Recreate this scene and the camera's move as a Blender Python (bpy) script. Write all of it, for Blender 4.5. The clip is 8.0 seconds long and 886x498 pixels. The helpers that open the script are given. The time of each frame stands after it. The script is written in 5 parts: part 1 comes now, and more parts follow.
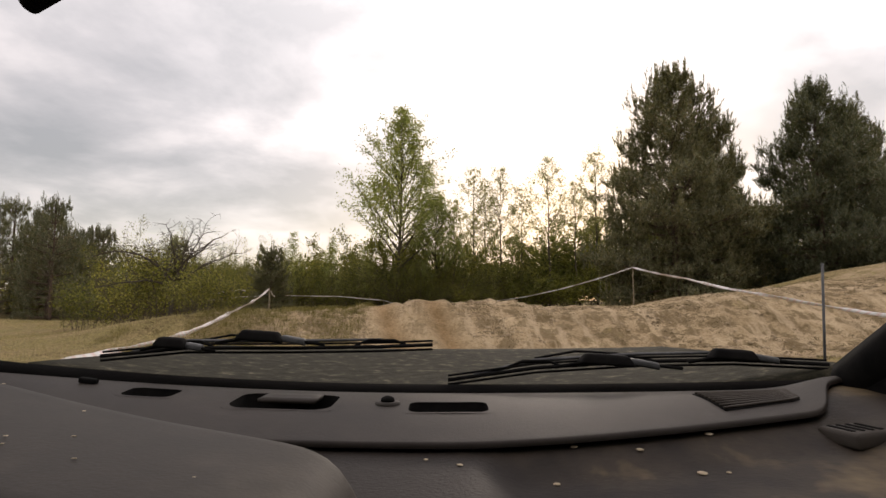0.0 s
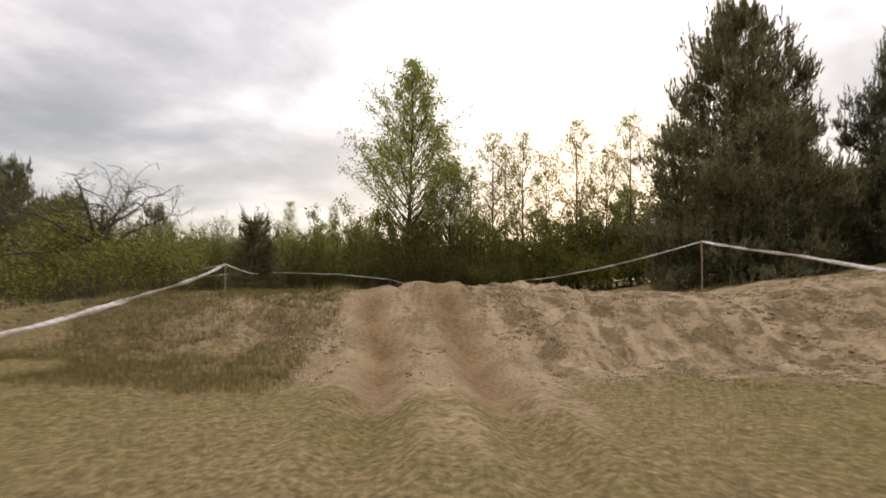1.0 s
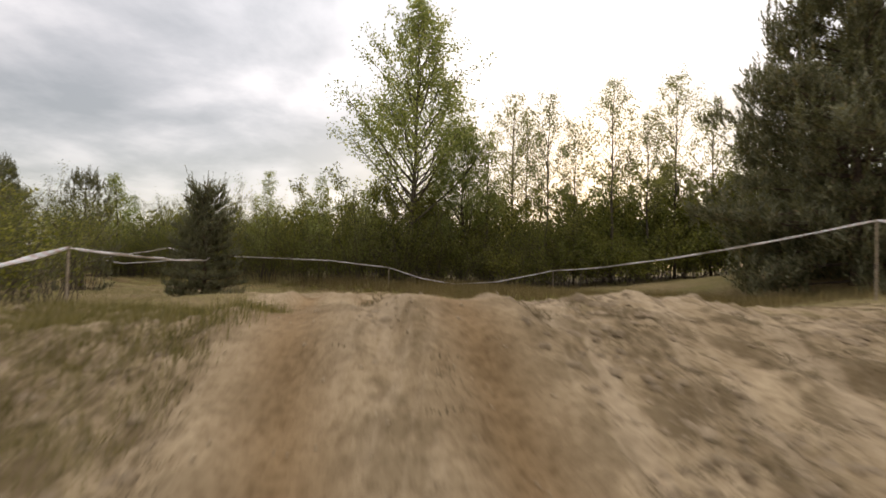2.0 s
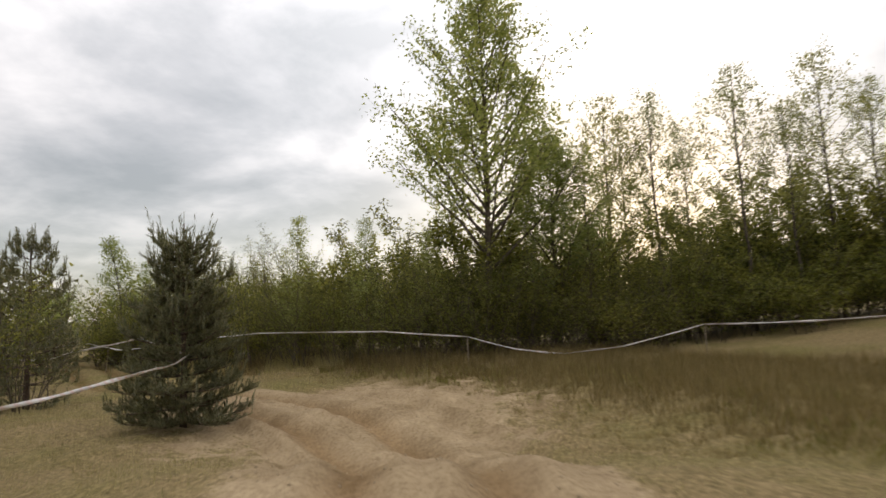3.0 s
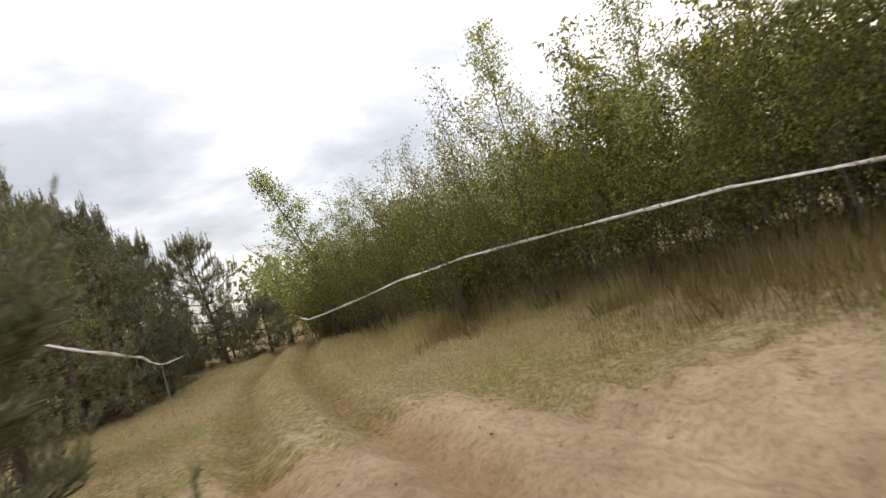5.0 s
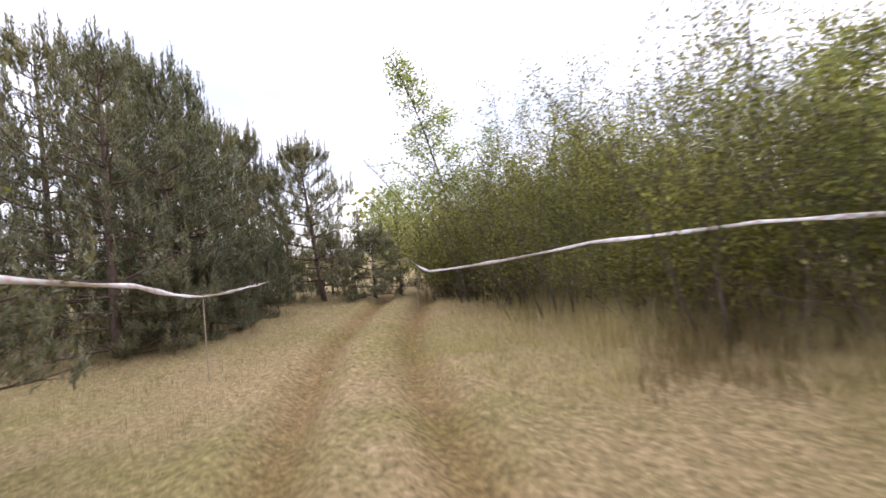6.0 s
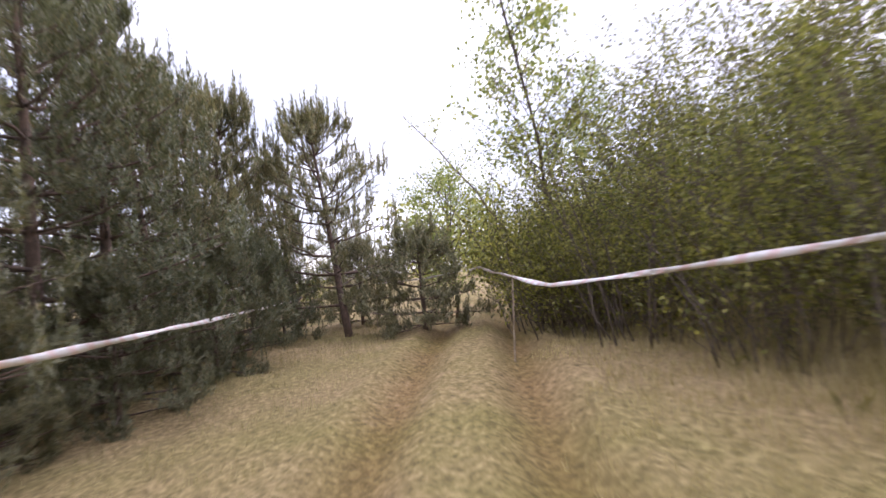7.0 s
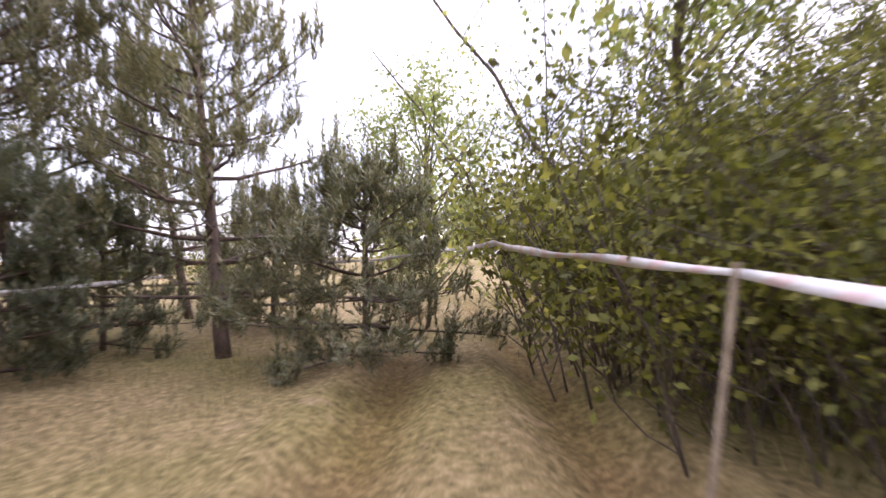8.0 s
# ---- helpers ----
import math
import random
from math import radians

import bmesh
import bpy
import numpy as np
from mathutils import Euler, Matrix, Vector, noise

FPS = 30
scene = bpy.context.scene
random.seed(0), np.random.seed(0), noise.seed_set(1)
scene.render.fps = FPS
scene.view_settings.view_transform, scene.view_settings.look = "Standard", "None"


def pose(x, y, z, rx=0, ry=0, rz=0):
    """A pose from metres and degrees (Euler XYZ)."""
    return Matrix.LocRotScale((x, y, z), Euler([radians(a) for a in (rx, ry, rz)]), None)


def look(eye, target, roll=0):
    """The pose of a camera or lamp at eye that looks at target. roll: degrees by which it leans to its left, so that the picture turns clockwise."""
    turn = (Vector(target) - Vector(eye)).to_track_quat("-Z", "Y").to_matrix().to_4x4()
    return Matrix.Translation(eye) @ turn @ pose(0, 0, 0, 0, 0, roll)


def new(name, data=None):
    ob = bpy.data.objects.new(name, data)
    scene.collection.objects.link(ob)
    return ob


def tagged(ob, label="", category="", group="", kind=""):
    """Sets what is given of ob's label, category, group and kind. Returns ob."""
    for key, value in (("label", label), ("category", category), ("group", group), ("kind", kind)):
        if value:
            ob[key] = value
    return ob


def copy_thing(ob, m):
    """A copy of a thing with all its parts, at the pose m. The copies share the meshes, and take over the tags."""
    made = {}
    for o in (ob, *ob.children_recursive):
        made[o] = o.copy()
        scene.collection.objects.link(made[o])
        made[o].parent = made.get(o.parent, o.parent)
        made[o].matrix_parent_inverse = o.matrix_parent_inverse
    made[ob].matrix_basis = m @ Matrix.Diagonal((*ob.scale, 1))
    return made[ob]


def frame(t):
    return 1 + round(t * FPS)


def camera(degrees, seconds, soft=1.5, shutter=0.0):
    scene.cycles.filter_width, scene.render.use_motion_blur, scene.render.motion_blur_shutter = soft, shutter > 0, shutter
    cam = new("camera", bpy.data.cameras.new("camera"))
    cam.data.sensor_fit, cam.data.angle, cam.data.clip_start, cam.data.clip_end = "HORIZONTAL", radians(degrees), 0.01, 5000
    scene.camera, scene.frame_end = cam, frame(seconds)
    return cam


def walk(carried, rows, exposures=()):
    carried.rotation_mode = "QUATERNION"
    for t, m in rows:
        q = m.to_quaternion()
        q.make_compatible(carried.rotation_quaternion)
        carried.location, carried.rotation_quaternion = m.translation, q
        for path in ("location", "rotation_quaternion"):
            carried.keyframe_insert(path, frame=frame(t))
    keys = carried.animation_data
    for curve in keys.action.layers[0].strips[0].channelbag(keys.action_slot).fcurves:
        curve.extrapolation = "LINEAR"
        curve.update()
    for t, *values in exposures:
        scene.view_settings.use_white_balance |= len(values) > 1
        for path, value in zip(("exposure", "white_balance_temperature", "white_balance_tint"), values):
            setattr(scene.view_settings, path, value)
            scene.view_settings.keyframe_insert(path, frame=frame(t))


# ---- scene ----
cam = camera(78.0, 8.0, 1.5, 0.3)
PATH = [
    (0.0, pose(-0.000, 0.000, 1.294, 95.32, -0.15, -0.00)),
    (0.04, pose(-0.000, 0.000, 1.294, 95.32, -0.15, -0.00)),
    (0.5, pose(0.053, 2.155, 1.358, 94.87, -1.79, 2.22)),
    (1.0, pose(0.069, 5.052, 1.380, 93.03, -0.74, 1.63)),
    (1.5, pose(0.038, 8.048, 1.328, 86.02, -0.60, 1.17)),
    (1.7, pose(0.017, 9.397, 1.382, 88.12, -1.65, 2.29)),
    (2.8, pose(-2.243, 18.564, 2.305, 95.16, 1.70, 5.14)),
    (3.0, pose(-2.500, 19.997, 2.329, 96.13, 2.57, 7.48)),
    (3.5, pose(-3.050, 23.348, 2.015, 95.01, 4.18, 12.00)),
    (4.0, pose(-3.593, 26.419, 2.089, 87.37, 6.23, 18.22)),
    (4.5, pose(-4.620, 29.287, 1.114, 84.93, 8.62, 24.41)),
    (4.8, pose(-5.850, 30.880, 1.720, 89.40, 14.00, 32.70)),
    (5.0, pose(-6.520, 31.704, 1.533, 91.84, 15.50, 35.38)),
    (5.2, pose(-7.079, 32.544, 1.740, 89.11, 11.69, 37.42)),
    (6.3, pose(-12.854, 36.258, 1.416, 91.00, 5.12, 49.21)),
    (6.5, pose(-13.865, 36.999, 1.331, 91.13, 7.19, 49.65)),
    (7.0, pose(-16.750, 38.840, 1.339, 92.06, 5.53, 50.74)),
    (7.5, pose(-19.382, 40.725, 1.293, 90.13, 2.17, 47.45)),
    (8.0, pose(-21.414, 42.681, 1.200, 90.66, 0.71, 47.58)),
]
walk(cam, PATH, [(0.0, -0.38, 7000, 18), (1.5, -0.35, 6800, 16), (3.5, -0.35, 6700, 12), (4.5, -0.12, 6700, 13), (5.2, 0.42, 6400, 17), (6.3, 0.95, 5850, 27), (7.4, 1.0, 5850, 29), (8.0, 1.25, 5900, 31)])

# ---- sky, sun ----
SUN_YAW, SUN_ELEV = -13.0, 13.0      # degrees right of the y axis, and above the horizon


def sun_direction():
    a, e = radians(SUN_YAW), radians(SUN_ELEV)
    return Vector((-math.sin(a) * math.cos(e), math.cos(a) * math.cos(e), math.sin(e)))


def make_world():
    world = bpy.data.worlds.new("overcast_sky")
    world.use_nodes = True
    scene.world = world
    nt = world.node_tree
    nt.nodes.clear()
    N, L = nt.nodes.new, nt.links.new
    sky = N("ShaderNodeTexSky")
    sky.sky_type, sky.sun_disc = "NISHITA", False
    sky.sun_elevation, sky.sun_rotation = radians(SUN_ELEV), radians(-SUN_YAW)
    clear = N("ShaderNodeBackground")
    clear.inputs["Strength"].default_value = 0.05
    L(sky.outputs[0], clear.inputs[0])
    co = N("ShaderNodeTexCoord")
    sep = N("ShaderNodeSeparateXYZ")
    L(co.outputs["Generated"], sep.inputs[0])
    # project the view direction on a flat cloud layer
    lift = N("ShaderNodeMath"); lift.operation = "MAXIMUM"; lift.inputs[1].default_value = 0.0
    L(sep.outputs["Z"], lift.inputs[0])
    add = N("ShaderNodeMath"); add.operation = "ADD"; add.inputs[1].default_value = 0.22
    L(lift.outputs[0], add.inputs[0])
    dx = N("ShaderNodeMath"); dx.operation = "DIVIDE"
    dy = N("ShaderNodeMath"); dy.operation = "DIVIDE"
    L(sep.outputs["X"], dx.inputs[0]); L(add.outputs[0], dx.inputs[1])
    L(sep.outputs["Y"], dy.inputs[0]); L(add.outputs[0], dy.inputs[1])
    flat = N("ShaderNodeCombineXYZ")
    L(dx.outputs[0], flat.inputs[0]); L(dy.outputs[0], flat.inputs[1])
    big = N("ShaderNodeTexNoise")
    big.inputs["Scale"].default_value, big.inputs["Detail"].default_value = 1.75, 10.0
    big.inputs["Roughness"].default_value, big.inputs["Distortion"].default_value = 0.55, 0.15
    shift = N("ShaderNodeVectorMath"); shift.operation = "ADD"; shift.inputs[1].default_value = (3.1, 1.4, 0.0)
    L(flat.outputs[0], shift.inputs[0]); L(shift.outputs[0], big.inputs["Vector"])
    ramp = N("ShaderNodeValToRGB")
    e = ramp.color_ramp.elements
    e[0].position, e[0].color = 0.38, (0.46, 0.47, 0.475, 1)
    e[1].position, e[1].color = 0.70, (1.04, 1.01, 1.0, 1)
    mid = ramp.color_ramp.elements.new(0.50); mid.color = (0.63, 0.63, 0.635, 1)
    L(big.outputs["Fac"], ramp.inputs[0])
    # thin cloud glows round the hidden sun
    sd = sun_direction()
    dot = N("ShaderNodeVectorMath"); dot.operation = "DOT_PRODUCT"; dot.inputs[1].default_value = sd
    nrm = N("ShaderNodeVectorMath"); nrm.operation = "NORMALIZE"
    L(co.outputs["Generated"], nrm.inputs[0]); L(nrm.outputs[0], dot.inputs[0])
    glow = N("ShaderNodeMapRange"); glow.inputs["From Min"].default_value = 0.72; glow.inputs["From Max"].default_value = 1.0
    glow.inputs["To Min"].default_value = 0.97; glow.inputs["To Max"].default_value = 1.5
    L(dot.outputs["Value"], glow.inputs["Value"])
    cloud = N("ShaderNodeBackground")
    L(ramp.outputs[0], cloud.inputs[0])
    zen = N("ShaderNodeMapRange"); zen.interpolation_type = "SMOOTHSTEP"
    zen.inputs["From Min"].default_value, zen.inputs["From Max"].default_value = 0.14, 0.85
    zen.inputs["To Min"].default_value, zen.inputs["To Max"].default_value = 0.84, 2.5
    L(lift.outputs[0], zen.inputs["Value"])
    haze = N("ShaderNodeMapRange"); haze.interpolation_type = "SMOOTHSTEP"
    haze.inputs["From Min"].default_value, haze.inputs["From Max"].default_value = 0.05, 0.24
    haze.inputs["To Min"].default_value, haze.inputs["To Max"].default_value = 1.12, 1.0
    L(lift.outputs[0], haze.inputs["Value"])
    near = N("ShaderNodeMath"); near.operation = "MULTIPLY"
    L(glow.outputs[0], near.inputs[0]); L(haze.outputs[0], near.inputs[1])
    gain = N("ShaderNodeMath"); gain.operation = "MULTIPLY"
    L(near.outputs[0], gain.inputs[0]); L(zen.outputs[0], gain.inputs[1]); L(gain.outputs[0], cloud.inputs["Strength"])
    both = N("ShaderNodeAddShader")
    L(clear.outputs[0], both.inputs[0]); L(cloud.outputs[0], both.inputs[1])
    out = N("ShaderNodeOutputWorld")
    L(both.outputs[0], out.inputs[0])


make_world()
sun = new("sun", bpy.data.lights.new("sun", "SUN"))
sun.data.energy, sun.data.angle, sun.data.color = 1.0, radians(14), (1.0, 0.94, 0.84)
sun.matrix_world = look((0, 0, 40), Vector((0, 0, 40)) - sun_direction())


# ---- materials ----
def material(name, rough=0.8):
    m = bpy.data.materials.new(name)
    m.use_nodes = True
    nt = m.node_tree
    return m, nt, nt.nodes["Principled BSDF"], nt.nodes["Material Output"]


def noise_node(nt, scale, detail=4.0, rough=0.55, coord="Object"):
    co = nt.nodes.new("ShaderNodeTexCoord")
    n = nt.nodes.new("ShaderNodeTexNoise")
    n.inputs["Scale"].default_value, n.inputs["Detail"].default_value, n.inputs["Roughness"].default_value = scale, detail, rough
    nt.links.new(co.outputs[coord], n.inputs["Vector"])
    return n


def ramp_node(nt, source, stops):
    r = nt.nodes.new("ShaderNodeValToRGB")
    el = r.color_ramp.elements
    el[0].position, el[0].color = stops[0][0], (*stops[0][1], 1)
    el[1].position, el[1].color = stops[-1][0], (*stops[-1][1], 1)
    for p, c in stops[1:-1]:
        el.new(p).color = (*c, 1)
    nt.links.new(source, r.inputs[0])
    return r


def mix_node(nt, fac, a, b, mode="MIX"):
    m = nt.nodes.new("ShaderNodeMix")
    m.data_type, m.blend_type = "RGBA", mode
    for sock, val in ((m.inputs[0], fac), (m.inputs[6], a), (m.inputs[7], b)):
        if isinstance(val, (int, float)):
            sock.default_value = val
        elif isinstance(val, tuple):
            sock.default_value = (*val, 1)
        else:
            nt.links.new(val, sock)
    return m.outputs[2]


def bump(nt, bsdf, height, strength, distance):
    b = nt.nodes.new("ShaderNodeBump")
    b.inputs["Strength"].default_value, b.inputs["Distance"].default_value = strength, distance
    nt.links.new(height, b.inputs["Height"])
    nt.links.new(b.outputs[0], bsdf.inputs["Normal"])


def grained(name, stops, scale, rough=0.8, bump_strength=0.4, bump_scale=None, bump_size=0.01, metal=0.0, coord="Object", second=0.35):
    """A surface with two scales of grain."""
    m, nt, p, _ = material(name)
    n = noise_node(nt, scale, 5, 0.6, coord)
    r = ramp_node(nt, n.outputs["Fac"], stops)
    n2 = noise_node(nt, scale * 6.3, 4, 0.6, coord)
    r2 = ramp_node(nt, n2.outputs["Fac"], [(0.3, (0.55, 0.55, 0.55)), (0.7, (1.25, 1.25, 1.25))])
    nt.links.new(mix_node(nt, second, r.outputs[0], r2.outputs[0], "MULTIPLY"), p.inputs["Base Color"])
    p.inputs["Roughness"].default_value, p.inputs["Metallic"].default_value = rough, metal
    n3 = noise_node(nt, bump_scale or scale * 5, 5, 0.6, coord)
    bump(nt, p, n3.outputs["Fac"], bump_strength, bump_size)
    return m


def leafy(name, colours, through_light=0.45, rough=0.5):
    """Leaves, each with a tint of its own, that let some light through."""
    m, nt, p, out = material(name)
    geo = nt.nodes.new("ShaderNodeNewGeometry")
    info = nt.nodes.new("ShaderNodeObjectInfo")
    r = ramp_node(nt, geo.outputs["Random Per Island"], colours)
    vary = ramp_node(nt, info.outputs["Random"], [(0.0, (0.72, 0.78, 0.8)), (1.0, (1.2, 1.12, 1.0))])
    col = mix_node(nt, 0.8, r.outputs[0], vary.outputs[0], "MULTIPLY")
    nt.links.new(col, p.inputs["Base Color"])
    p.inputs["Roughness"].default_value = rough
    p.inputs["Specular IOR Level"].default_value = 0.3
    tr = nt.nodes.new("ShaderNodeBsdfTranslucent")
    warm = mix_node(nt, 1.0, col, (1.18, 1.16, 0.68), "MULTIPLY")
    nt.links.new(warm, tr.inputs[0])
    mx = nt.nodes.new("ShaderNodeMixShader")
    mx.inputs[0].default_value = through_light
    nt.links.new(p.outputs[0], mx.inputs[1]); nt.links.new(tr.outputs[0], mx.inputs[2])
    nt.links.new(mx.outputs[0], out.inputs[0])
    return m


M_BARK = grained("pine_bark", [(0.3, (0.06, 0.045, 0.035)), (0.7, (0.17, 0.11, 0.075))], 9, 0.95, 0.9, 22, 0.03)
M_GREYBARK = grained("grey_bark", [(0.3, (0.060, 0.047, 0.033)), (0.7, (0.17, 0.132, 0.092))], 8, 0.95, 0.8, 25, 0.02)
M_DEADWOOD = grained("dead_wood", [(0.3, (0.045, 0.036, 0.027)), (0.7, (0.12, 0.098, 0.075))], 12, 0.95, 0.6, 30, 0.01)
M_NEEDLE = leafy("pine_needles", [(0.0, (0.09, 0.095, 0.054)), (0.5, (0.165, 0.168, 0.102)), (0.88, (0.25, 0.245, 0.16)), (1.0, (0.27, 0.21, 0.13))], 0.35, 0.55)
M_LEAF = leafy("spring_leaves", [(0.0, (0.078, 0.066, 0.026)), (0.3, (0.108, 0.116, 0.028)), (0.65, (0.205, 0.214, 0.050)), (1.0, (0.37, 0.355, 0.11))], 0.52)
M_POPLAR = leafy("poplar_leaves", [(0.0, (0.16, 0.20, 0.065)), (0.6, (0.285, 0.325, 0.12)), (1.0, (0.44, 0.45, 0.21))], 0.58)
M_BIRCH = leafy("birch_leaves", [(0.0, (0.17, 0.18, 0.065)), (0.6, (0.29, 0.295, 0.12)), (1.0, (0.42, 0.40, 0.20))], 0.6)
M_STRAW = leafy("dry_grass_blades", [(0.0, (0.25, 0.205, 0.12)), (0.5, (0.40, 0.33, 0.20)), (1.0, (0.58, 0.48, 0.31))], 0.55, 0.8)
M_CLOD = grained("crumbled_sand", [(0.3, (0.24, 0.175, 0.10)), (0.7, (0.46, 0.355, 0.225))], 2.3, 0.95, 0.6, 60, 0.004)
M_LUMP = grained("crusted_turf", [(0.3, (0.19, 0.135, 0.075)), (0.7, (0.40, 0.30, 0.185))], 1.7, 0.95, 0.8, 45, 0.012)
M_RANK = leafy("rank_grass_blades", [(0.0, (0.09, 0.085, 0.03)), (0.6, (0.17, 0.155, 0.06)), (1.0, (0.30, 0.25, 0.12))], 0.4, 0.8)
# withered brown, with the scrub's shade put into the blade colour
M_VERGE_SHADED = leafy("shade_toned_verge_blades", [(0.0, (0.13, 0.098, 0.045)), (0.55, (0.22, 0.168, 0.08)), (1.0, (0.38, 0.30, 0.16))], 0.45, 0.8)
M_TALL = leafy("tall_straw_blades", [(0.0, (0.32, 0.26, 0.14)), (0.5, (0.50, 0.41, 0.24)), (1.0, (0.68, 0.57, 0.36))], 0.65, 0.8)
M_GRASS = leafy("green_grass_blades", [(0.0, (0.22, 0.215, 0.07)), (0.6, (0.34, 0.31, 0.12)), (1.0, (0.50, 0.42, 0.20))], 0.55, 0.7)
M_TUFT = leafy("withered_tuft_blades", [(0.0, (0.10, 0.072, 0.04)), (0.6, (0.20, 0.145, 0.08)), (1.0, (0.34, 0.26, 0.15))], 0.2, 0.9)
M_STAKE = grained("weathered_stake_wood", [(0.3, (0.20, 0.15, 0.10)), (0.7, (0.42, 0.34, 0.24))], 14, 0.9, 0.5, 60, 0.004)


def make_sand():
    m, nt, p, _ = material("sand_and_dry_turf")
    att = nt.nodes.new("ShaderNodeAttribute")
    att.attribute_name = "cover"
    sep = nt.nodes.new("ShaderNodeSeparateColor")
    nt.links.new(att.outputs["Color"], sep.inputs[0])
    big = noise_node(nt, 0.9, 6, 0.6)
    fine = noise_node(nt, 14, 6, 0.65)
    grit = noise_node(nt, 90, 3, 0.6)
    sand = ramp_node(nt, big.outputs["Fac"], [(0.3, (0.27, 0.195, 0.11)), (0.7, (0.47, 0.36, 0.225))])
    spots = ramp_node(nt, fine.outputs["Fac"], [(0.28, (0.62, 0.57, 0.51)), (0.58, (1.1, 1.09, 1.07))])
    sandc = mix_node(nt, 0.9, sand.outputs[0], spots.outputs[0], "MULTIPLY")
    wither = noise_node(nt, 1.9, 7, 0.68)
    wmask = ramp_node(nt, wither.outputs["Fac"], [(0.47, (0.0, 0.0, 0.0)), (0.54, (1.0, 1.0, 1.0))])
    wfac = nt.nodes.new("ShaderNodeMath"); wfac.operation = "MULTIPLY"
    nt.links.new(wmask.outputs[0], wfac.inputs[0]); nt.links.new(sep.outputs[2], wfac.inputs[1])
    sandc = mix_node(nt, wfac.outputs[0], sandc, mix_node(nt, 0.6, (0.165, 0.118, 0.062), spots.outputs[0], "MULTIPLY"))
    # pale slides of loose sand running down the bank
    co = nt.nodes.new("ShaderNodeTexCoord")
    mp = nt.nodes.new("ShaderNodeMapping")
    mp.inputs["Scale"].default_value = (2.6, 0.34, 0.34)
    mp.inputs["Rotation"].default_value = (0, 0, radians(12))
    slide = nt.nodes.new("ShaderNodeTexNoise")
    slide.inputs["Scale"].default_value, slide.inputs["Detail"].default_value, slide.inputs["Roughness"].default_value = 1.0, 6.0, 0.62
    nt.links.new(co.outputs["Object"], mp.inputs[0]); nt.links.new(mp.outputs[0], slide.inputs["Vector"])
    smask = ramp_node(nt, slide.outputs["Fac"], [(0.50, (0.0, 0.0, 0.0)), (0.60, (0.85, 0.85, 0.85))])
    sfac = nt.nodes.new("ShaderNodeMath"); sfac.operation = "MULTIPLY"
    nt.links.new(smask.outputs[0], sfac.inputs[0]); nt.links.new(sep.outputs[2], sfac.inputs[1])
    sandc = mix_node(nt, sfac.outputs[0], sandc, mix_node(nt, 0.5, (0.50, 0.385, 0.25), spots.outputs[0], "MULTIPLY"))
    turf = ramp_node(nt, fine.outputs["Fac"], [(0.3, (0.10, 0.08, 0.038)), (0.5, (0.23, 0.175, 0.085)), (0.72, (0.42, 0.325, 0.18))])
    patch = noise_node(nt, 0.35, 5, 0.6)
    gr = ramp_node(nt, patch.outputs["Fac"], [(0.42, (1.05, 1.0, 0.95)), (0.66, (0.78, 0.86, 0.55))])
    turfc = mix_node(nt, 0.8, turf.outputs[0], gr.outputs[0], "MULTIPLY")
    # ragged edge between sand and turf
    edge = nt.nodes.new("ShaderNodeMath"); edge.operation = "ADD"
    nt.links.new(sep.outputs[0], edge.inputs[0])
    sc = nt.nodes.new("ShaderNodeMath"); sc.operation = "MULTIPLY_ADD"
    sc.inputs[1].default_value, sc.inputs[2].default_value = 1.1, -0.55
    mid = noise_node(nt, 3.2, 7, 0.7)
    nt.links.new(mid.outputs["Fac"], sc.inputs[0]); nt.links.new(sc.outputs[0], edge.inputs[1])
    sm = nt.nodes.new("ShaderNodeMapRange"); sm.interpolation_type = "SMOOTHSTEP"
    sm.inputs["From Min"].default_value, sm.inputs["From Max"].default_value = 0.36, 0.62
    nt.links.new(edge.outputs[0], sm.inputs["Value"])
    col = mix_node(nt, sm.outputs[0], turfc, sandc)
    rut_brown = mix_node(nt, sep.outputs[1], col, mix_node(nt, 1.0, col, (0.74, 0.66, 0.56), "MULTIPLY"))
    nt.links.new(rut_brown, p.inputs["Base Color"])
    p.inputs["Roughness"].default_value = 0.95
    p.inputs["Specular IOR Level"].default_value = 0.15
    hsum = nt.nodes.new("ShaderNodeMath"); hsum.operation = "MULTIPLY_ADD"; hsum.inputs[1].default_value = 0.25
    nt.links.new(grit.outputs["Fac"], hsum.inputs[0]); nt.links.new(fine.outputs["Fac"], hsum.inputs[2])
    bump(nt, p, hsum.outputs[0], 0.8, 0.045)
    return m


M_SAND = make_sand()


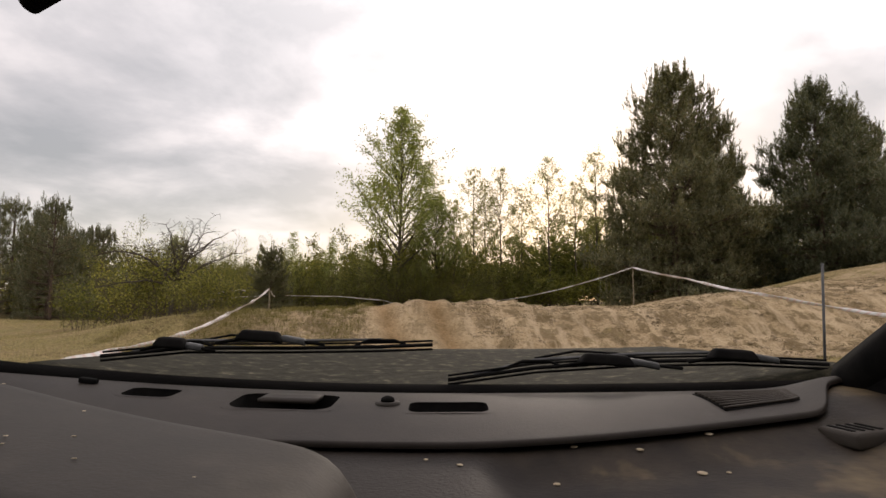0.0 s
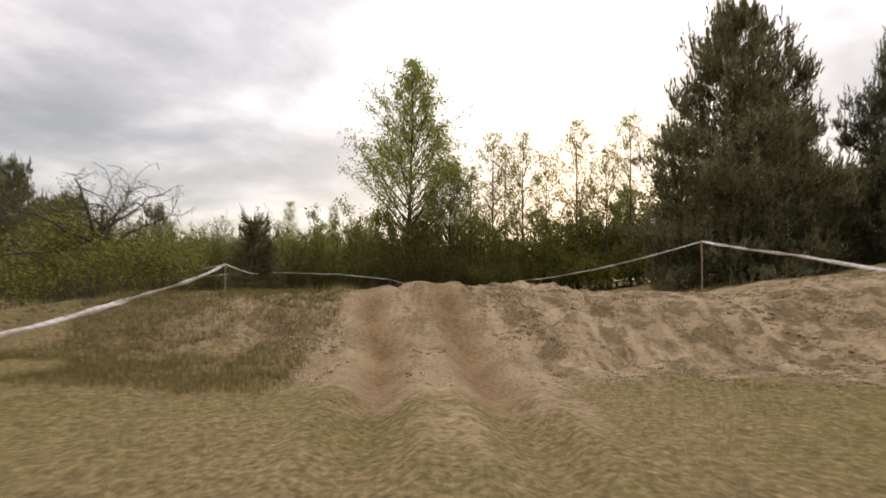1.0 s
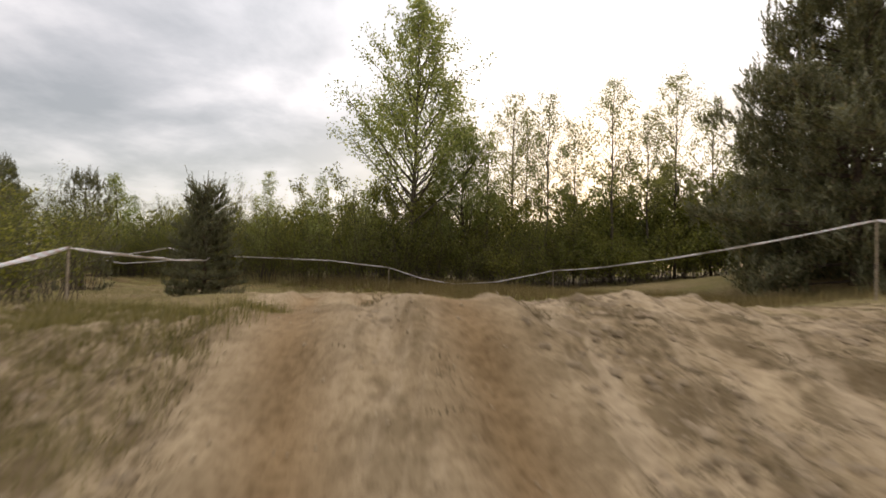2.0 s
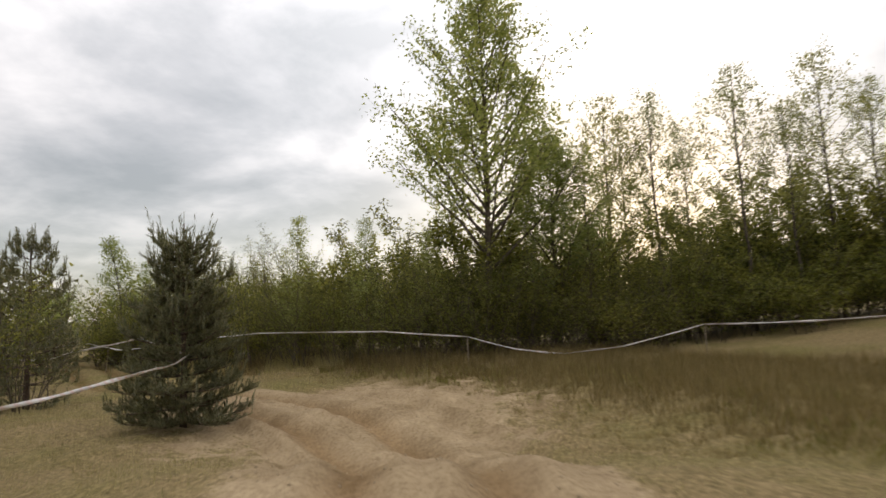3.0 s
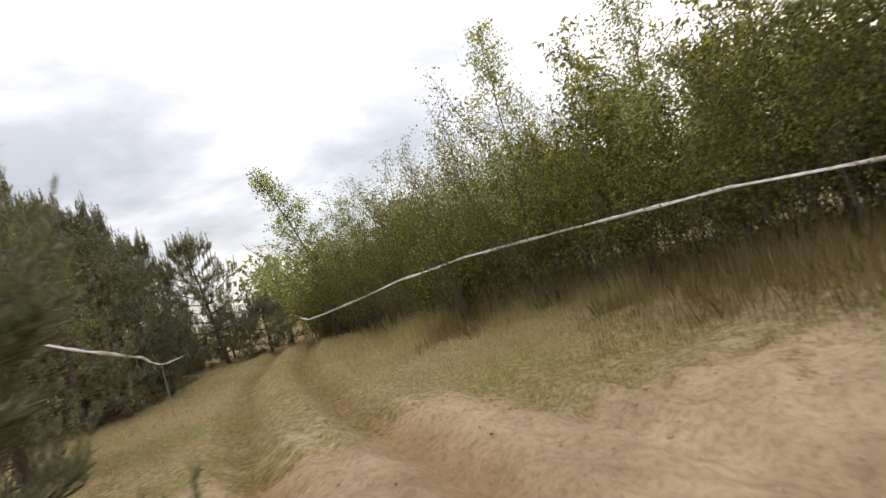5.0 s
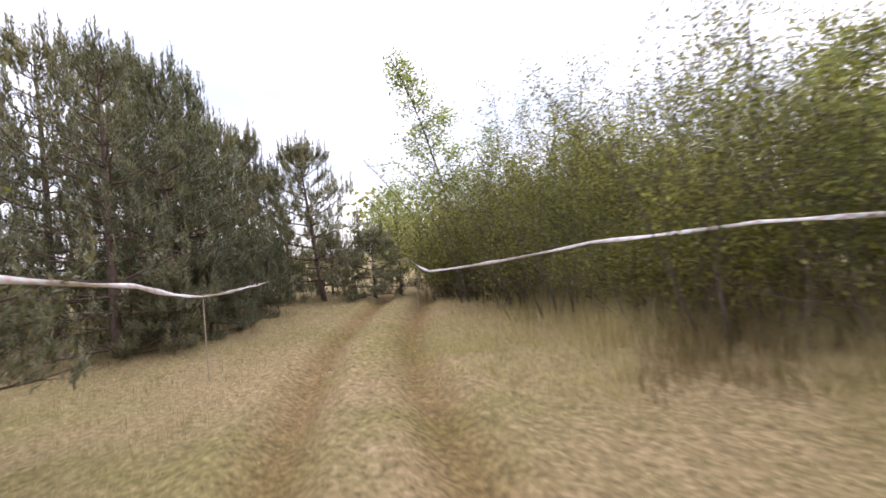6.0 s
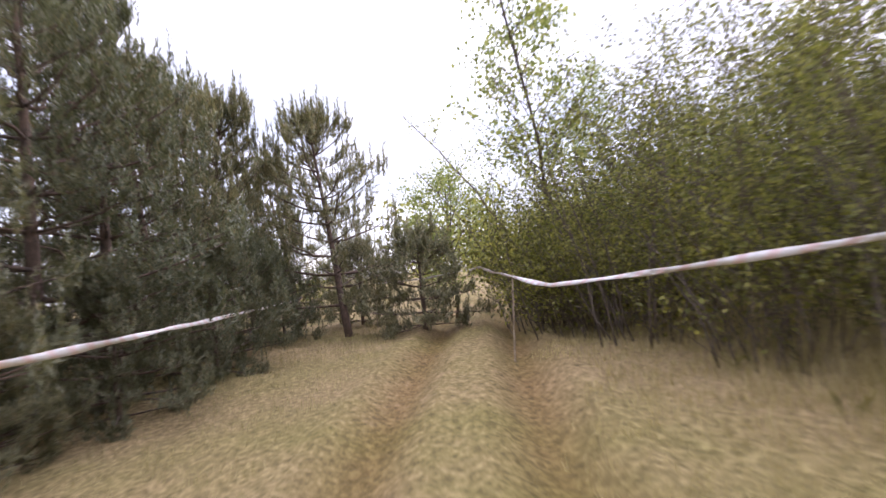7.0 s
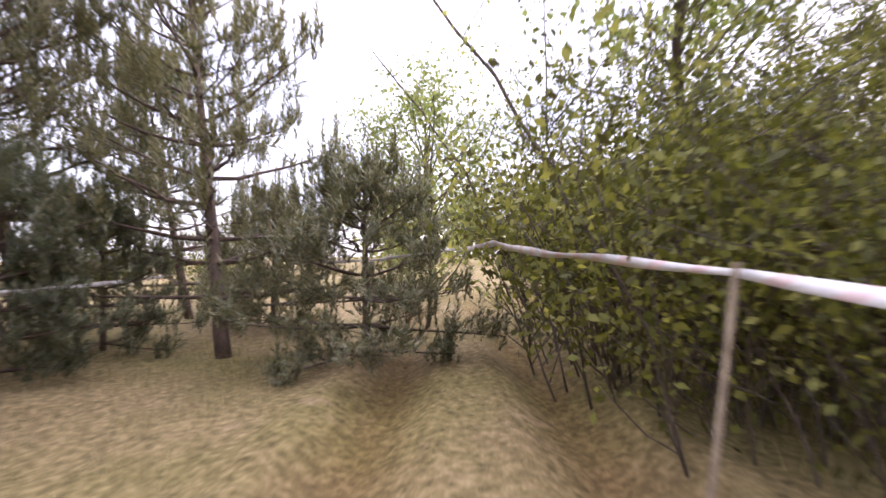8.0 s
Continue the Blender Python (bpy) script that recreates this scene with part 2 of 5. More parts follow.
def make_tape():
    m, nt, p, _ = material("barrier_tape_plastic")
    co = nt.nodes.new("ShaderNodeTexCoord")
    sep = nt.nodes.new("ShaderNodeSeparateXYZ")
    nt.links.new(co.outputs["UV"], sep.inputs[0])
    # slanting faded red stripes on white film, told by the length along the tape
    s = nt.nodes.new("ShaderNodeMath"); s.operation = "MULTIPLY_ADD"; s.inputs[1].default_value = 1.0
    nt.links.new(sep.outputs[1], s.inputs[0]); nt.links.new(sep.outputs[0], s.inputs[2])
    fr = nt.nodes.new("ShaderNodeMath"); fr.operation = "FRACT"
    dv = nt.nodes.new("ShaderNodeMath"); dv.operation = "DIVIDE"; dv.inputs[1].default_value = 0.24
    nt.links.new(s.outputs[0], dv.inputs[0]); nt.links.new(dv.outputs[0], fr.inputs[0])
    r = ramp_node(nt, fr.outputs[0], [(0.0, (0.66, 0.65, 0.64)), (0.62, (0.66, 0.65, 0.64)), (0.66, (0.64, 0.50, 0.48)), (1.0, (0.64, 0.50, 0.48))])
    n = noise_node(nt, 5, 5, 0.6)
    dirt = ramp_node(nt, n.outputs["Fac"], [(0.3, (0.82, 0.78, 0.72)), (0.6, (1.0, 1.0, 1.0))])
    nt.links.new(mix_node(nt, 0.8, r.outputs[0], dirt.outputs[0], "MULTIPLY"), p.inputs["Base Color"])
    p.inputs["Roughness"].default_value = 0.4
    wr = noise_node(nt, 18, 3, 0.5)
    bump(nt, p, wr.outputs["Fac"], 0.5, 0.02)
    return m


M_TAPE = make_tape()


# ---- mesh tools ----
def mesh_object(name, verts, faces, mat, parent=None, label="", smooth=False):
    me = bpy.data.meshes.new(name)
    verts = np.asarray(verts, dtype=np.float32)
    me.vertices.add(len(verts))
    me.vertices.foreach_set("co", verts.ravel())
    if isinstance(faces, np.ndarray):
        n, k = faces.shape
        me.loops.add(n * k)
        me.loops.foreach_set("vertex_index", faces.astype(np.int32).ravel())
        me.polygons.add(n)
        me.polygons.foreach_set("loop_start", np.arange(0, n * k, k, dtype=np.int32))
    else:
        lens = np.array([len(f) for f in faces], dtype=np.int32)
        me.loops.add(int(lens.sum()))
        me.loops.foreach_set("vertex_index", np.fromiter((i for f in faces for i in f), dtype=np.int32))
        me.polygons.add(len(faces))
        me.polygons.foreach_set("loop_start", np.concatenate(([0], np.cumsum(lens)[:-1])).astype(np.int32))
    me.update(calc_edges=True)
    me.validate()
    if smooth:
        me.polygons.foreach_set("use_smooth", np.ones(len(me.polygons), dtype=bool))
    me.materials.append(mat)
    ob = new(name, me)
    if parent is not None:
        ob.parent = parent
        if label:
            tagged(ob, label)
    return ob


def part(name, bm, mat, parent, label="", smooth=False):
    me = bpy.data.meshes.new(name)
    bm.to_mesh(me)
    bm.free()
    if smooth:
        me.polygons.foreach_set("use_smooth", np.ones(len(me.polygons), dtype=bool))
    me.materials.append(mat)
    ob = new(name, me)
    ob.parent = parent
    if label:
        tagged(ob, label)
    return ob


class Tubes:
    """Tapered round limbs gathered into one mesh."""
    def __init__(self):
        self.v, self.f = [], []

    def add(self, pts, radii, sides=6):
        pts = np.asarray(pts, float)
        base = len(self.v)
        n = len(pts)
        for i in range(n):
            d = pts[min(i + 1, n - 1)] - pts[max(i - 1, 0)]
            d = d / (np.linalg.norm(d) + 1e-9)
            a = np.cross(d, (0.31, 0.87, 0.38)); a /= np.linalg.norm(a) + 1e-9
            b = np.cross(d, a)
            for k in range(sides):
                w = 2 * math.pi * k / sides
                self.v.append(pts[i] + radii[i] * (math.cos(w) * a + math.sin(w) * b))
        for i in range(n - 1):
            for k in range(sides):
                p, q = base + i * sides + k, base + i * sides + (k + 1) % sides
                self.f.append((p, q, q + sides, p + sides))
        self.f.append(tuple(range(base + sides - 1, base - 1, -1)))
        self.f.append(tuple(base + (n - 1) * sides + k for k in range(sides)))


# ---- the lay of the land ----
TRACK = np.array([(0, -14), (0, 0), (0.07, 9.3), (-0.45, 14.2), (-1.25, 17.0), (-2.2, 20.0), (-3.06, 23.3), (-3.66, 26.4), (-4.7, 29.3), (-6.5, 31.8),
                  (-9.6, 34.5), (-12.9, 36.4), (-16.8, 39.0), (-19.4, 40.9), (-21.2, 42.6), (-25.0, 46.3), (-31.0, 51.5), (-40, 58)], float)


def track_distance(x, y):
    """Distance from the wheel track's middle line, with its sign (right positive)."""
    x, y = np.asarray(x, float), np.asarray(y, float)
    best, sign = np.full(x.shape, 1e9), np.zeros(x.shape)
    for a, b in zip(TRACK[:-1], TRACK[1:]):
        d = b - a
        L2 = d @ d
        t = np.clip(((x - a[0]) * d[0] + (y - a[1]) * d[1]) / L2, 0, 1)
        px, py = x - a[0] - t * d[0], y - a[1] - t * d[1]
        r = np.hypot(px, py)
        s = np.sign(px * d[1] - py * d[0])
        m = r < best
        best, sign = np.where(m, r, best), np.where(m, s, sign)
    return best * np.where(sign == 0, 1, sign)


class Waves:
    """Smooth random relief: a sum of sines at many sizes and headings."""
    def __init__(self, seed, sizes, count=7):
        rng = np.random.default_rng(seed)
        self.w = [(2 * math.pi / (s * rng.uniform(0.75, 1.3)), rng.uniform(0, 6.283), rng.uniform(0, 6.283), s) for s in sizes for _ in range(count)]
        self.n = count

    def __call__(self, x, y):
        out = 0
        for k, a, p, s in self.w:
            out = out + np.sin(k * (x * math.cos(a) + y * math.sin(a)) + p)
        return out / math.sqrt(len(self.w))


W_BROAD, W_MID, W_LUMP, W_FINE, W_MASK = Waves(3, (22, 13)), Waves(5, (4.5, 2.6)), Waves(7, (1.1, 0.62)), Waves(9, (0.34, 0.2)), Waves(11, (6, 3, 1.4))


def smooth_step(a, b, v):
    t = np.clip((v - a) / (b - a), 0, 1)
    return t * t * (3 - 2 * t)


def land(x, y):
    """Height of the ground and how sandy it is."""
    x, y = np.asarray(x, float), np.asarray(y, float)
    td = track_distance(x, y)
    on = np.exp(-(td / 2.6) ** 2)
    away = smooth_step(5, 12, y)
    z = 0.10 * W_BROAD(x, y) * away
    # earth bank across the way, steeper towards the start
    crest = 17.0 + 0.06 * (x + 1.5) + 0.35 * np.sin(x * 0.45)
    top = 1.02 + 0.10 * np.sin(x * 0.7 + 1) + 0.018 * np.clip(x, -12, 20)
    top = top * smooth_step(-16, -5, x)
    near = smooth_step(-3.6, 0.0, y - crest)
    far = 1 - smooth_step(0.0, 14.0, y - crest)
    bank = top * np.where(y < crest, near, far)
    z = z + bank
    # rising ground on the outer side of the bank
    z = z + 2.4 * smooth_step(4, 24, x) * smooth_step(9, 26, y) * (1 - smooth_step(34, 60, y) * 0.6)
    # short crest beyond the bank, where the way tips down towards the hollow
    z = z + 0.55 * np.exp(-((y - 25.6) / 2.0) ** 2) * np.exp(-((x + 3.5) / 5.0) ** 2)
    z = z - 0.30 * np.exp(-((y - 30.2) / 2.4) ** 2) * np.exp(-((x + 5.0) / 5.0) ** 2)
    # the way leans outwards in the bend
    z = z + 0.25 * np.exp(-((x + 5.2) ** 2 + (y - 34.0) ** 2) / 9.0)
    # verge under the scrub
    verge = smooth_step(3.0, 6.5, td) * smooth_step(27, 33, y)
    z = z + 0.15 * verge
    z = z * 1.0
    bumpy = 0.055 * W_MID(x, y) + 0.030 * W_LUMP(x, y) + 0.010 * W_FINE(x, y)
    face = smooth_step(-5.0 - 3.2 * smooth_step(0, 3, x), -1.5 - 1.4 * smooth_step(0, 3, x), y - crest) * (1 - smooth_step(0.5, 4.0, y - crest)) * smooth_step(-8, -3.5, x)
    z = z + bumpy * (0.55 + 1.1 * face) * (1 - 0.6 * on) * (0.35 + 0.65 * away) * (1 - 0.55 * np.exp(-((y - crest) / 0.9) ** 2))
    # two wheel ruts with pushed-up shoulders
    for off, depth in ((-0.72, 0.13 * away), (0.72, 0.15 * away)):
        r = td - off
        z = z - depth * np.exp(-(r / 0.26) ** 2) + 0.075 * away * np.exp(-((np.abs(r) - 0.5) / 0.17) ** 2)
    # older ruts cut across the sand in the bend
    bend = smooth_step(25, 28, y) * (1 - smooth_step(36, 40, y)) * smooth_step(-14, -10, x)
    for off, depth, wide in ((1.75, 0.10, 0.24), (2.9, 0.09, 0.3), (-1.9, 0.07, 0.25)):
        r = td - off - 0.35 * np.sin(0.45 * (x + y) + off)
        z = z + bend * (0.055 * np.exp(-((np.abs(r) - 0.45) / 0.18) ** 2) - depth * np.exp(-(r / wide) ** 2))
    z = z + 0.030 * bend * np.clip(W_LUMP(x * 1.3 + 3, y * 1.3), -1, 2) * (1 - 0.5 * np.exp(-((np.abs(td) - 0.72) / 0.3) ** 2))
    # tread marks pressed into the ruts
    run = np.abs(np.abs(td) - 0.72)
    z = z + 0.016 * np.sin(y * 31 + 14 * run) * np.exp(-(run / 0.17) ** 2) * smooth_step(0.2, 0.8, W_MASK(x * 0.8, y * 0.8))
    z = z + 0.035 * face * np.clip(W_LUMP(x * 1.6 + 7, y * 1.6), 0, 2) * smooth_step(0.9, 1.4, np.abs(td))
    # ruts cut the bank's lip into two humps
    lip = np.exp(-((y - crest) / 1.3) ** 2)
    for off, h in ((-0.68, 0.20), (0.66, 0.30)):
        z = z + h * lip * np.exp(-((td - off) / 0.42) ** 2)
    sand = 0.92 * np.exp(-(td / 2.3) ** 4) * smooth_step(6, 15, y)
    sand = np.maximum(sand, 0.72 * face)
    sand = np.maximum(sand, 0.62 * smooth_step(14.0, 15.5, y) * (1 - smooth_step(21, 26, y)) * smooth_step(-7, -3, x))
    sand = np.maximum(sand, 0.85 * np.exp(-((x + 6.2) ** 2 + ((y - 33.0) * 0.9) ** 2) / 30.0))
    sand = sand * (1 - 0.75 * smooth_step(-9.5, -13.5, x) * smooth_step(30, 36, y)) + 0.10 * W_MASK(x, y)
    # mask that turns the sand darker and browner along both ruts
    rut_brown = np.exp(-((np.abs(td) - 0.72) / 0.30) ** 2) * smooth_step(8, 14, y)
    wither = np.clip(face * (0.35 + 0.65 * smooth_step(0.9, 1.6, np.abs(td)) + 0.5 * np.exp(-(td / 0.35) ** 2)), 0, 1) * 0.8
    return z, np.clip(sand, 0, 1), np.clip(rut_brown, 0, 1), wither


def height(x, y):
    return float(land(np.array([x]), np.array([y]))[0][0])


def axis(lo, hi, step, far_lo, far_hi):
    core = list(np.arange(lo, hi + 1e-6, step))
    s, v = step, lo
    left = []
    while v > far_lo:
        s *= 1.22
        v -= s
        left.append(v)
    s, v = step, hi
    right = []
    while v < far_hi:
        s *= 1.22
        v += s
        right.append(v)
    return np.array(left[::-1] + core + right)


def build_ground():
    xs, ys = axis(-30, 12, 0.16, -900, 900), axis(-3, 50, 0.16, -900, 900)
    # finer mesh where the bank and its ruts face the camera
    xs = np.unique(np.round(np.concatenate([xs[(xs < -9) | (xs > 5)], np.arange(-9, 5.01, 0.08)]), 4))
    ys = np.unique(np.round(np.concatenate([ys[(ys < 12) | (ys > 36)], np.arange(12, 18, 0.04), np.arange(18, 19, 0.06), np.arange(19, 36.01, 0.09)]), 4))
    X, Y = np.meshgrid(xs, ys)
    Z, sand, rut_brown, wither = land(X, Y)
    away = np.hypot(X + 8, Y - 25)
    Z = Z * (1 - smooth_step(60, 140, away))
    verts = np.stack([X.ravel(), Y.ravel(), Z.ravel()], 1)
    nx, ny = len(xs), len(ys)
    i = np.arange(nx * ny).reshape(ny, nx)
    faces = np.stack([i[:-1, :-1], i[:-1, 1:], i[1:, 1:], i[1:, :-1]], -1).reshape(-1, 4)
    ob = mesh_object("ground", verts, faces, M_SAND, smooth=True)
    at = ob.data.color_attributes.new("cover", "FLOAT_COLOR", "POINT")
    col = np.ones((len(verts), 4), np.float32)
    col[:, 0], col[:, 1], col[:, 2] = sand.ravel(), rut_brown.ravel(), wither.ravel()
    at.data.foreach_set("color", col.ravel())
    tagged(ob, "pale sandy ground with dry turf, lumps and wheel ruts", "ground", kind="structure")


build_ground()


# ---- plants ----
def leaf_quads(points, size, rng, up=0.0, slim=0.55, corners=4):
    """Small pointed leaves at the points, turned at random; verts and faces."""
    n = len(points)
    a = rng.normal(size=(n, 3)); a[:, 2] -= up
    a /= np.linalg.norm(a, axis=1)[:, None]
    b = np.cross(a, rng.normal(size=(n, 3))); b /= np.linalg.norm(b, axis=1)[:, None] + 1e-9
    c = np.cross(a, b)
    s = (size * rng.uniform(0.6, 1.3, n))[:, None]
    p = np.asarray(points)
    if corners == 3:
        v = np.stack([p - b * s * slim * 0.45, p + b * s * slim * 0.45, p + a * s], 1).reshape(-1, 3)
        return v, np.arange(3 * n).reshape(n, 3)
    v = np.stack([p, p + a * s * 0.5 + b * s * slim * 0.5, p + a * s + c * s * 0.12, p + a * s * 0.5 - b * s * slim * 0.5], 1).reshape(-1, 3)
    f = np.arange(4 * n).reshape(n, 4)
    return v, f


def needle_shoots(points, dirs, length, rng, count=11, width=0.018):
    """Bottle-brush shoots of needles."""
    n = len(points)
    p, d = np.repeat(points, count, 0), np.repeat(dirs, count, 0)
    u = np.tile(np.linspace(0.0, 1.0, count), n)[:, None]
    L = np.repeat(length * rng.uniform(0.7, 1.25, n), count)[:, None]
    r = rng.normal(size=(n * count, 3))
    r -= d * (r * d).sum(1)[:, None]
    r /= np.linalg.norm(r, axis=1)[:, None] + 1e-9
    base = p + d * L * u
    tip = base + (d * 0.75 + r * 0.75) * L * 0.5
    side = np.cross(d, r) * width
    v = np.stack([base - side, base + side, tip], 1).reshape(-1, 3)
    f = np.arange(3 * n * count).reshape(-1, 3)
    return v, f


def pine(name, H, R, seed, density=1.0, bare=0.05, base_open=0.0, lean=(0, 0), shoot=0.24, bulk=1.0, tuft=0.34, needles=8, fine=0.075):
    """A Scots pine: trunk, whorls of limbs and bristling shoots; a smaller tuft gathers the shoots into clumps. Stands at the origin."""
    rng = np.random.default_rng(seed)
    root = new(name)
    wood = Tubes()
    zs = np.linspace(-0.15, H * 0.985, 14)
    sway = rng.normal(0, 0.02 * H / 10, (14, 2)).cumsum(0) * 0.5
    trunk = np.stack([sway[:, 0] + lean[0] * zs / H, sway[:, 1] + lean[1] * zs / H, zs], 1)
    r0 = 0.014 * H + 0.02
    rad = r0 * (1 - zs / H * 0.93).clip(0.05) + 0.006
    wood.add(trunk, rad, 8)
    tx = lambda z: np.array([np.interp(z, zs, trunk[:, 0]), np.interp(z, zs, trunk[:, 1]), z])
    P, D = [], []
    z = H * bare
    while z < H * 0.97:
        u = z / H
        prof = ((1 - u) ** 0.85 * 1.1 if bulk < 1.0 else min(1.0, (1 - u) ** 0.72 * 1.18) if bulk < 1.5 else (1 - u ** 1.75) ** 0.9) * (0.72 + 0.28 * min(1, u / 0.18))
        k = int(rng.integers(4, 7))
        for j in range(k):
            if rng.random() < base_open * (1 - u):
                continue
            az = 2 * math.pi * (j + rng.uniform(-0.3, 0.3)) / k + z * 3.1
            L = R * prof * rng.uniform(0.62, 1.12) + 0.12
            rise = (0.08 if bulk < 1.0 else 0.06 if bulk < 1.5 else -0.04) + 0.92 * u + rng.uniform(-0.12, 0.12)
            n = 6
            t = np.linspace(0, 1, n)
            out = np.array([math.cos(az), math.sin(az), 0])
            pts = tx(z)[None] + out[None] * (L * t)[:, None]
            pts[:, 2] += L * (rise * t ** 1.5 - 0.10 * t * (1 - u))
            pts[1:, :2] += rng.normal(0, 0.03 * L, (n - 1, 2))
            wood.add(pts, np.linspace(0.012 + 0.011 * L, 0.006, n), 5)
            side = np.cross(out, (0, 0, 1))
            m = max(4, int((1.5 + L * 4.2) * density))
            for t0 in np.append(rng.uniform(0.25, 1.0, m) ** 0.8, 1.0):
                c = np.array([np.interp(t0, t, pts[:, a]) for a in range(3)])
                far = 0.0 if t0 == 1.0 else rng.choice((-1, 1)) * rng.uniform(0.15, 0.5) * L * (1.25 - 0.75 * t0)
                way = out * rng.uniform(0.3, 0.8) + side * np.sign(far) * rng.uniform(0.2, 0.7) + np.array((0, 0, rng.uniform(0.1, 0.55) + 0.35 * u))
                if t0 == 1.0:
                    way = np.array((0.15 * out[0], 0.15 * out[1], 1.0))
                way /= np.linalg.norm(way)
                tip = c + side * far * 0.75 + out * abs(far) * 0.5 + np.array((0, 0, abs(far) * rng.uniform(0.0, 0.35)))
                if abs(far) > 0.15:
                    wood.add([c, (c + tip) / 2 + rng.normal(0, 0.02, 3), tip], (0.008, 0.006, 0.004), 3)
                k2 = int(rng.integers(5, 8))
                q = tip[None] + rng.normal(0, tuft * shoot, (k2, 3)) - way[None] * rng.uniform(0, 1.1 * shoot, (k2, 1))
                d = way[None] * 0.8 + rng.normal(0, 0.28, (k2, 3))
                d[:, 2] += rng.uniform(0.2, 1.0, k2) + 0.35 * u
                if t0 == 1.0 or rng.random() < 0.45:
                    q = np.concatenate([q, tip[None] + np.array(((0, 0, 0.1), (0, 0, 0.9), (0, 0, 1.7))) * shoot])
                    d = np.concatenate([d, np.tile((0.12 * out[0], 0.12 * out[1], 1.6), (3, 1)) + rng.normal(0, 0.12, (3, 3))])
                P.append(q); D.append(d)
        z += rng.uniform(0.26, 0.44) * (0.75 + H / 16)
    top = 14
    q = tx(H * 0.93)[None] + rng.normal(0, 0.10, (top, 3)) * (1, 1, 0) + np.linspace(0, H * 0.06, top)[:, None] * (0, 0, 1)
    P.append(q); D.append(np.tile((0.0, 0.0, 1.0), (top, 1)) + rng.normal(0, 0.25, (top, 3)))
    P, D = np.concatenate(P), np.concatenate(D)
    D /= np.linalg.norm(D, axis=1)[:, None]
    v, f = needle_shoots(P, D, shoot, rng, needles, fine * shoot)
    mesh_object("trunk", wood.v, wood.f, M_BARK, root, smooth=True)
    mesh_object("crown", v, f, M_NEEDLE, root)
    return root


def limb(wood, rng, start, way, length, radius, bends=5, droop=0.0, wander=0.12, sides=5):
    way = np.asarray(way, float) / np.linalg.norm(way)
    pts = [np.asarray(start, float)]
    for i in range(bends):
        way = way + rng.normal(0, wander, 3)
        way[2] += -droop
        way /= np.linalg.norm(way)
        pts.append(pts[-1] + way * length / bends)
    wood.add(pts, np.linspace(radius, max(radius * 0.25, 0.004), bends + 1), sides)
    return np.array(pts)


def broadleaf(name, H, R, seed, leaf_mat, bark_mat, fork=0.3, leaves=9000, leaf=0.13, crown_shape=1.0, spread=0.75, clump=0.22, limbs=46, ragged=0.0, stout=1.0, twig=0.009, corners=3, lean=(0, 0)):
    """A tall leaf tree with a through-going stem, rising limbs, twigs and loose leaves."""
    rng = np.random.default_rng(seed)
    root = new(name)
    wood = Tubes()
    zs = np.linspace(-0.2, H, 12)
    sway = rng.normal(0, 0.05, (12, 2)).cumsum(0)
    bow = (zs.clip(0) / H) ** 1.6
    trunk = np.stack([sway[:, 0] + lean[0] * bow, sway[:, 1] + lean[1] * bow, zs], 1)
    wood.add(trunk, stout * (0.012 * H + 0.02) * (1 - 0.95 * zs.clip(0) / H) + 0.008, 8)
    tips = []
    for i in range(limbs):
        u = fork + (0.97 - fork) * (i + rng.uniform(0, 1)) / limbs
        v = (u - fork) / (1 - fork)
        z = u * H
        prof = (math.sin(math.pi * min(1, (0.18 + 0.82 * v)) ** 0.8) ** 0.8 if crown_shape > 1 else (1 - v) ** 0.82 * (0.84 + 0.16 * min(1, v / 0.15)) + 0.04)
        L = R * max(0.12, prof) * rng.uniform(0.75, 1.2) * 1.25
        az = i * 2.4 + rng.uniform(-0.4, 0.4)
        start = (np.interp(z, zs, trunk[:, 0]), np.interp(z, zs, trunk[:, 1]), z)
        way = (math.cos(az) * spread, math.sin(az) * spread, 0.55 + 0.5 * v)
        pts = limb(wood, rng, start, way, L, (0.008 + 0.013 * L) * min(1.0, stout * 1.1), 6, -0.03, 0.10)
        for k in range(max(3, int(L * 3.2))):
            t = rng.uniform(0.3, 1.0)
            s = np.array([np.interp(t * 6, range(7), pts[:, c]) for c in range(3)])
            w = np.array([math.cos(az), math.sin(az), 0.5]) * 0.6 + rng.normal(0, 0.7, 3)
            w[2] = abs(w[2]) * 0.8 + 0.1
            tw = limb(wood, rng, s, w, L * rng.uniform(0.16, 0.34) + 0.25, twig, 3, -0.02, 0.18, 3)
            tips.append(tw[1:])
            tips.append((tw[:-1] + tw[1:]) / 2)
    T = np.concatenate(tips)
    n = leaves
    pick = T[rng.integers(0, len(T), n)]
    if ragged:
        keep = rng.random(n) > ragged * np.clip(1.2 - pick[:, 2] / H, 0, 1)
        pick = pick[keep]
    pts = pick + rng.normal(0, clump, pick.shape)
    v, f = leaf_quads(pts, leaf, rng, 0.3, 0.8, corners)
    mesh_object("trunk", wood.v, wood.f, bark_mat, root, smooth=True)
    mesh_object("crown", v, f, leaf_mat, root)
    return root


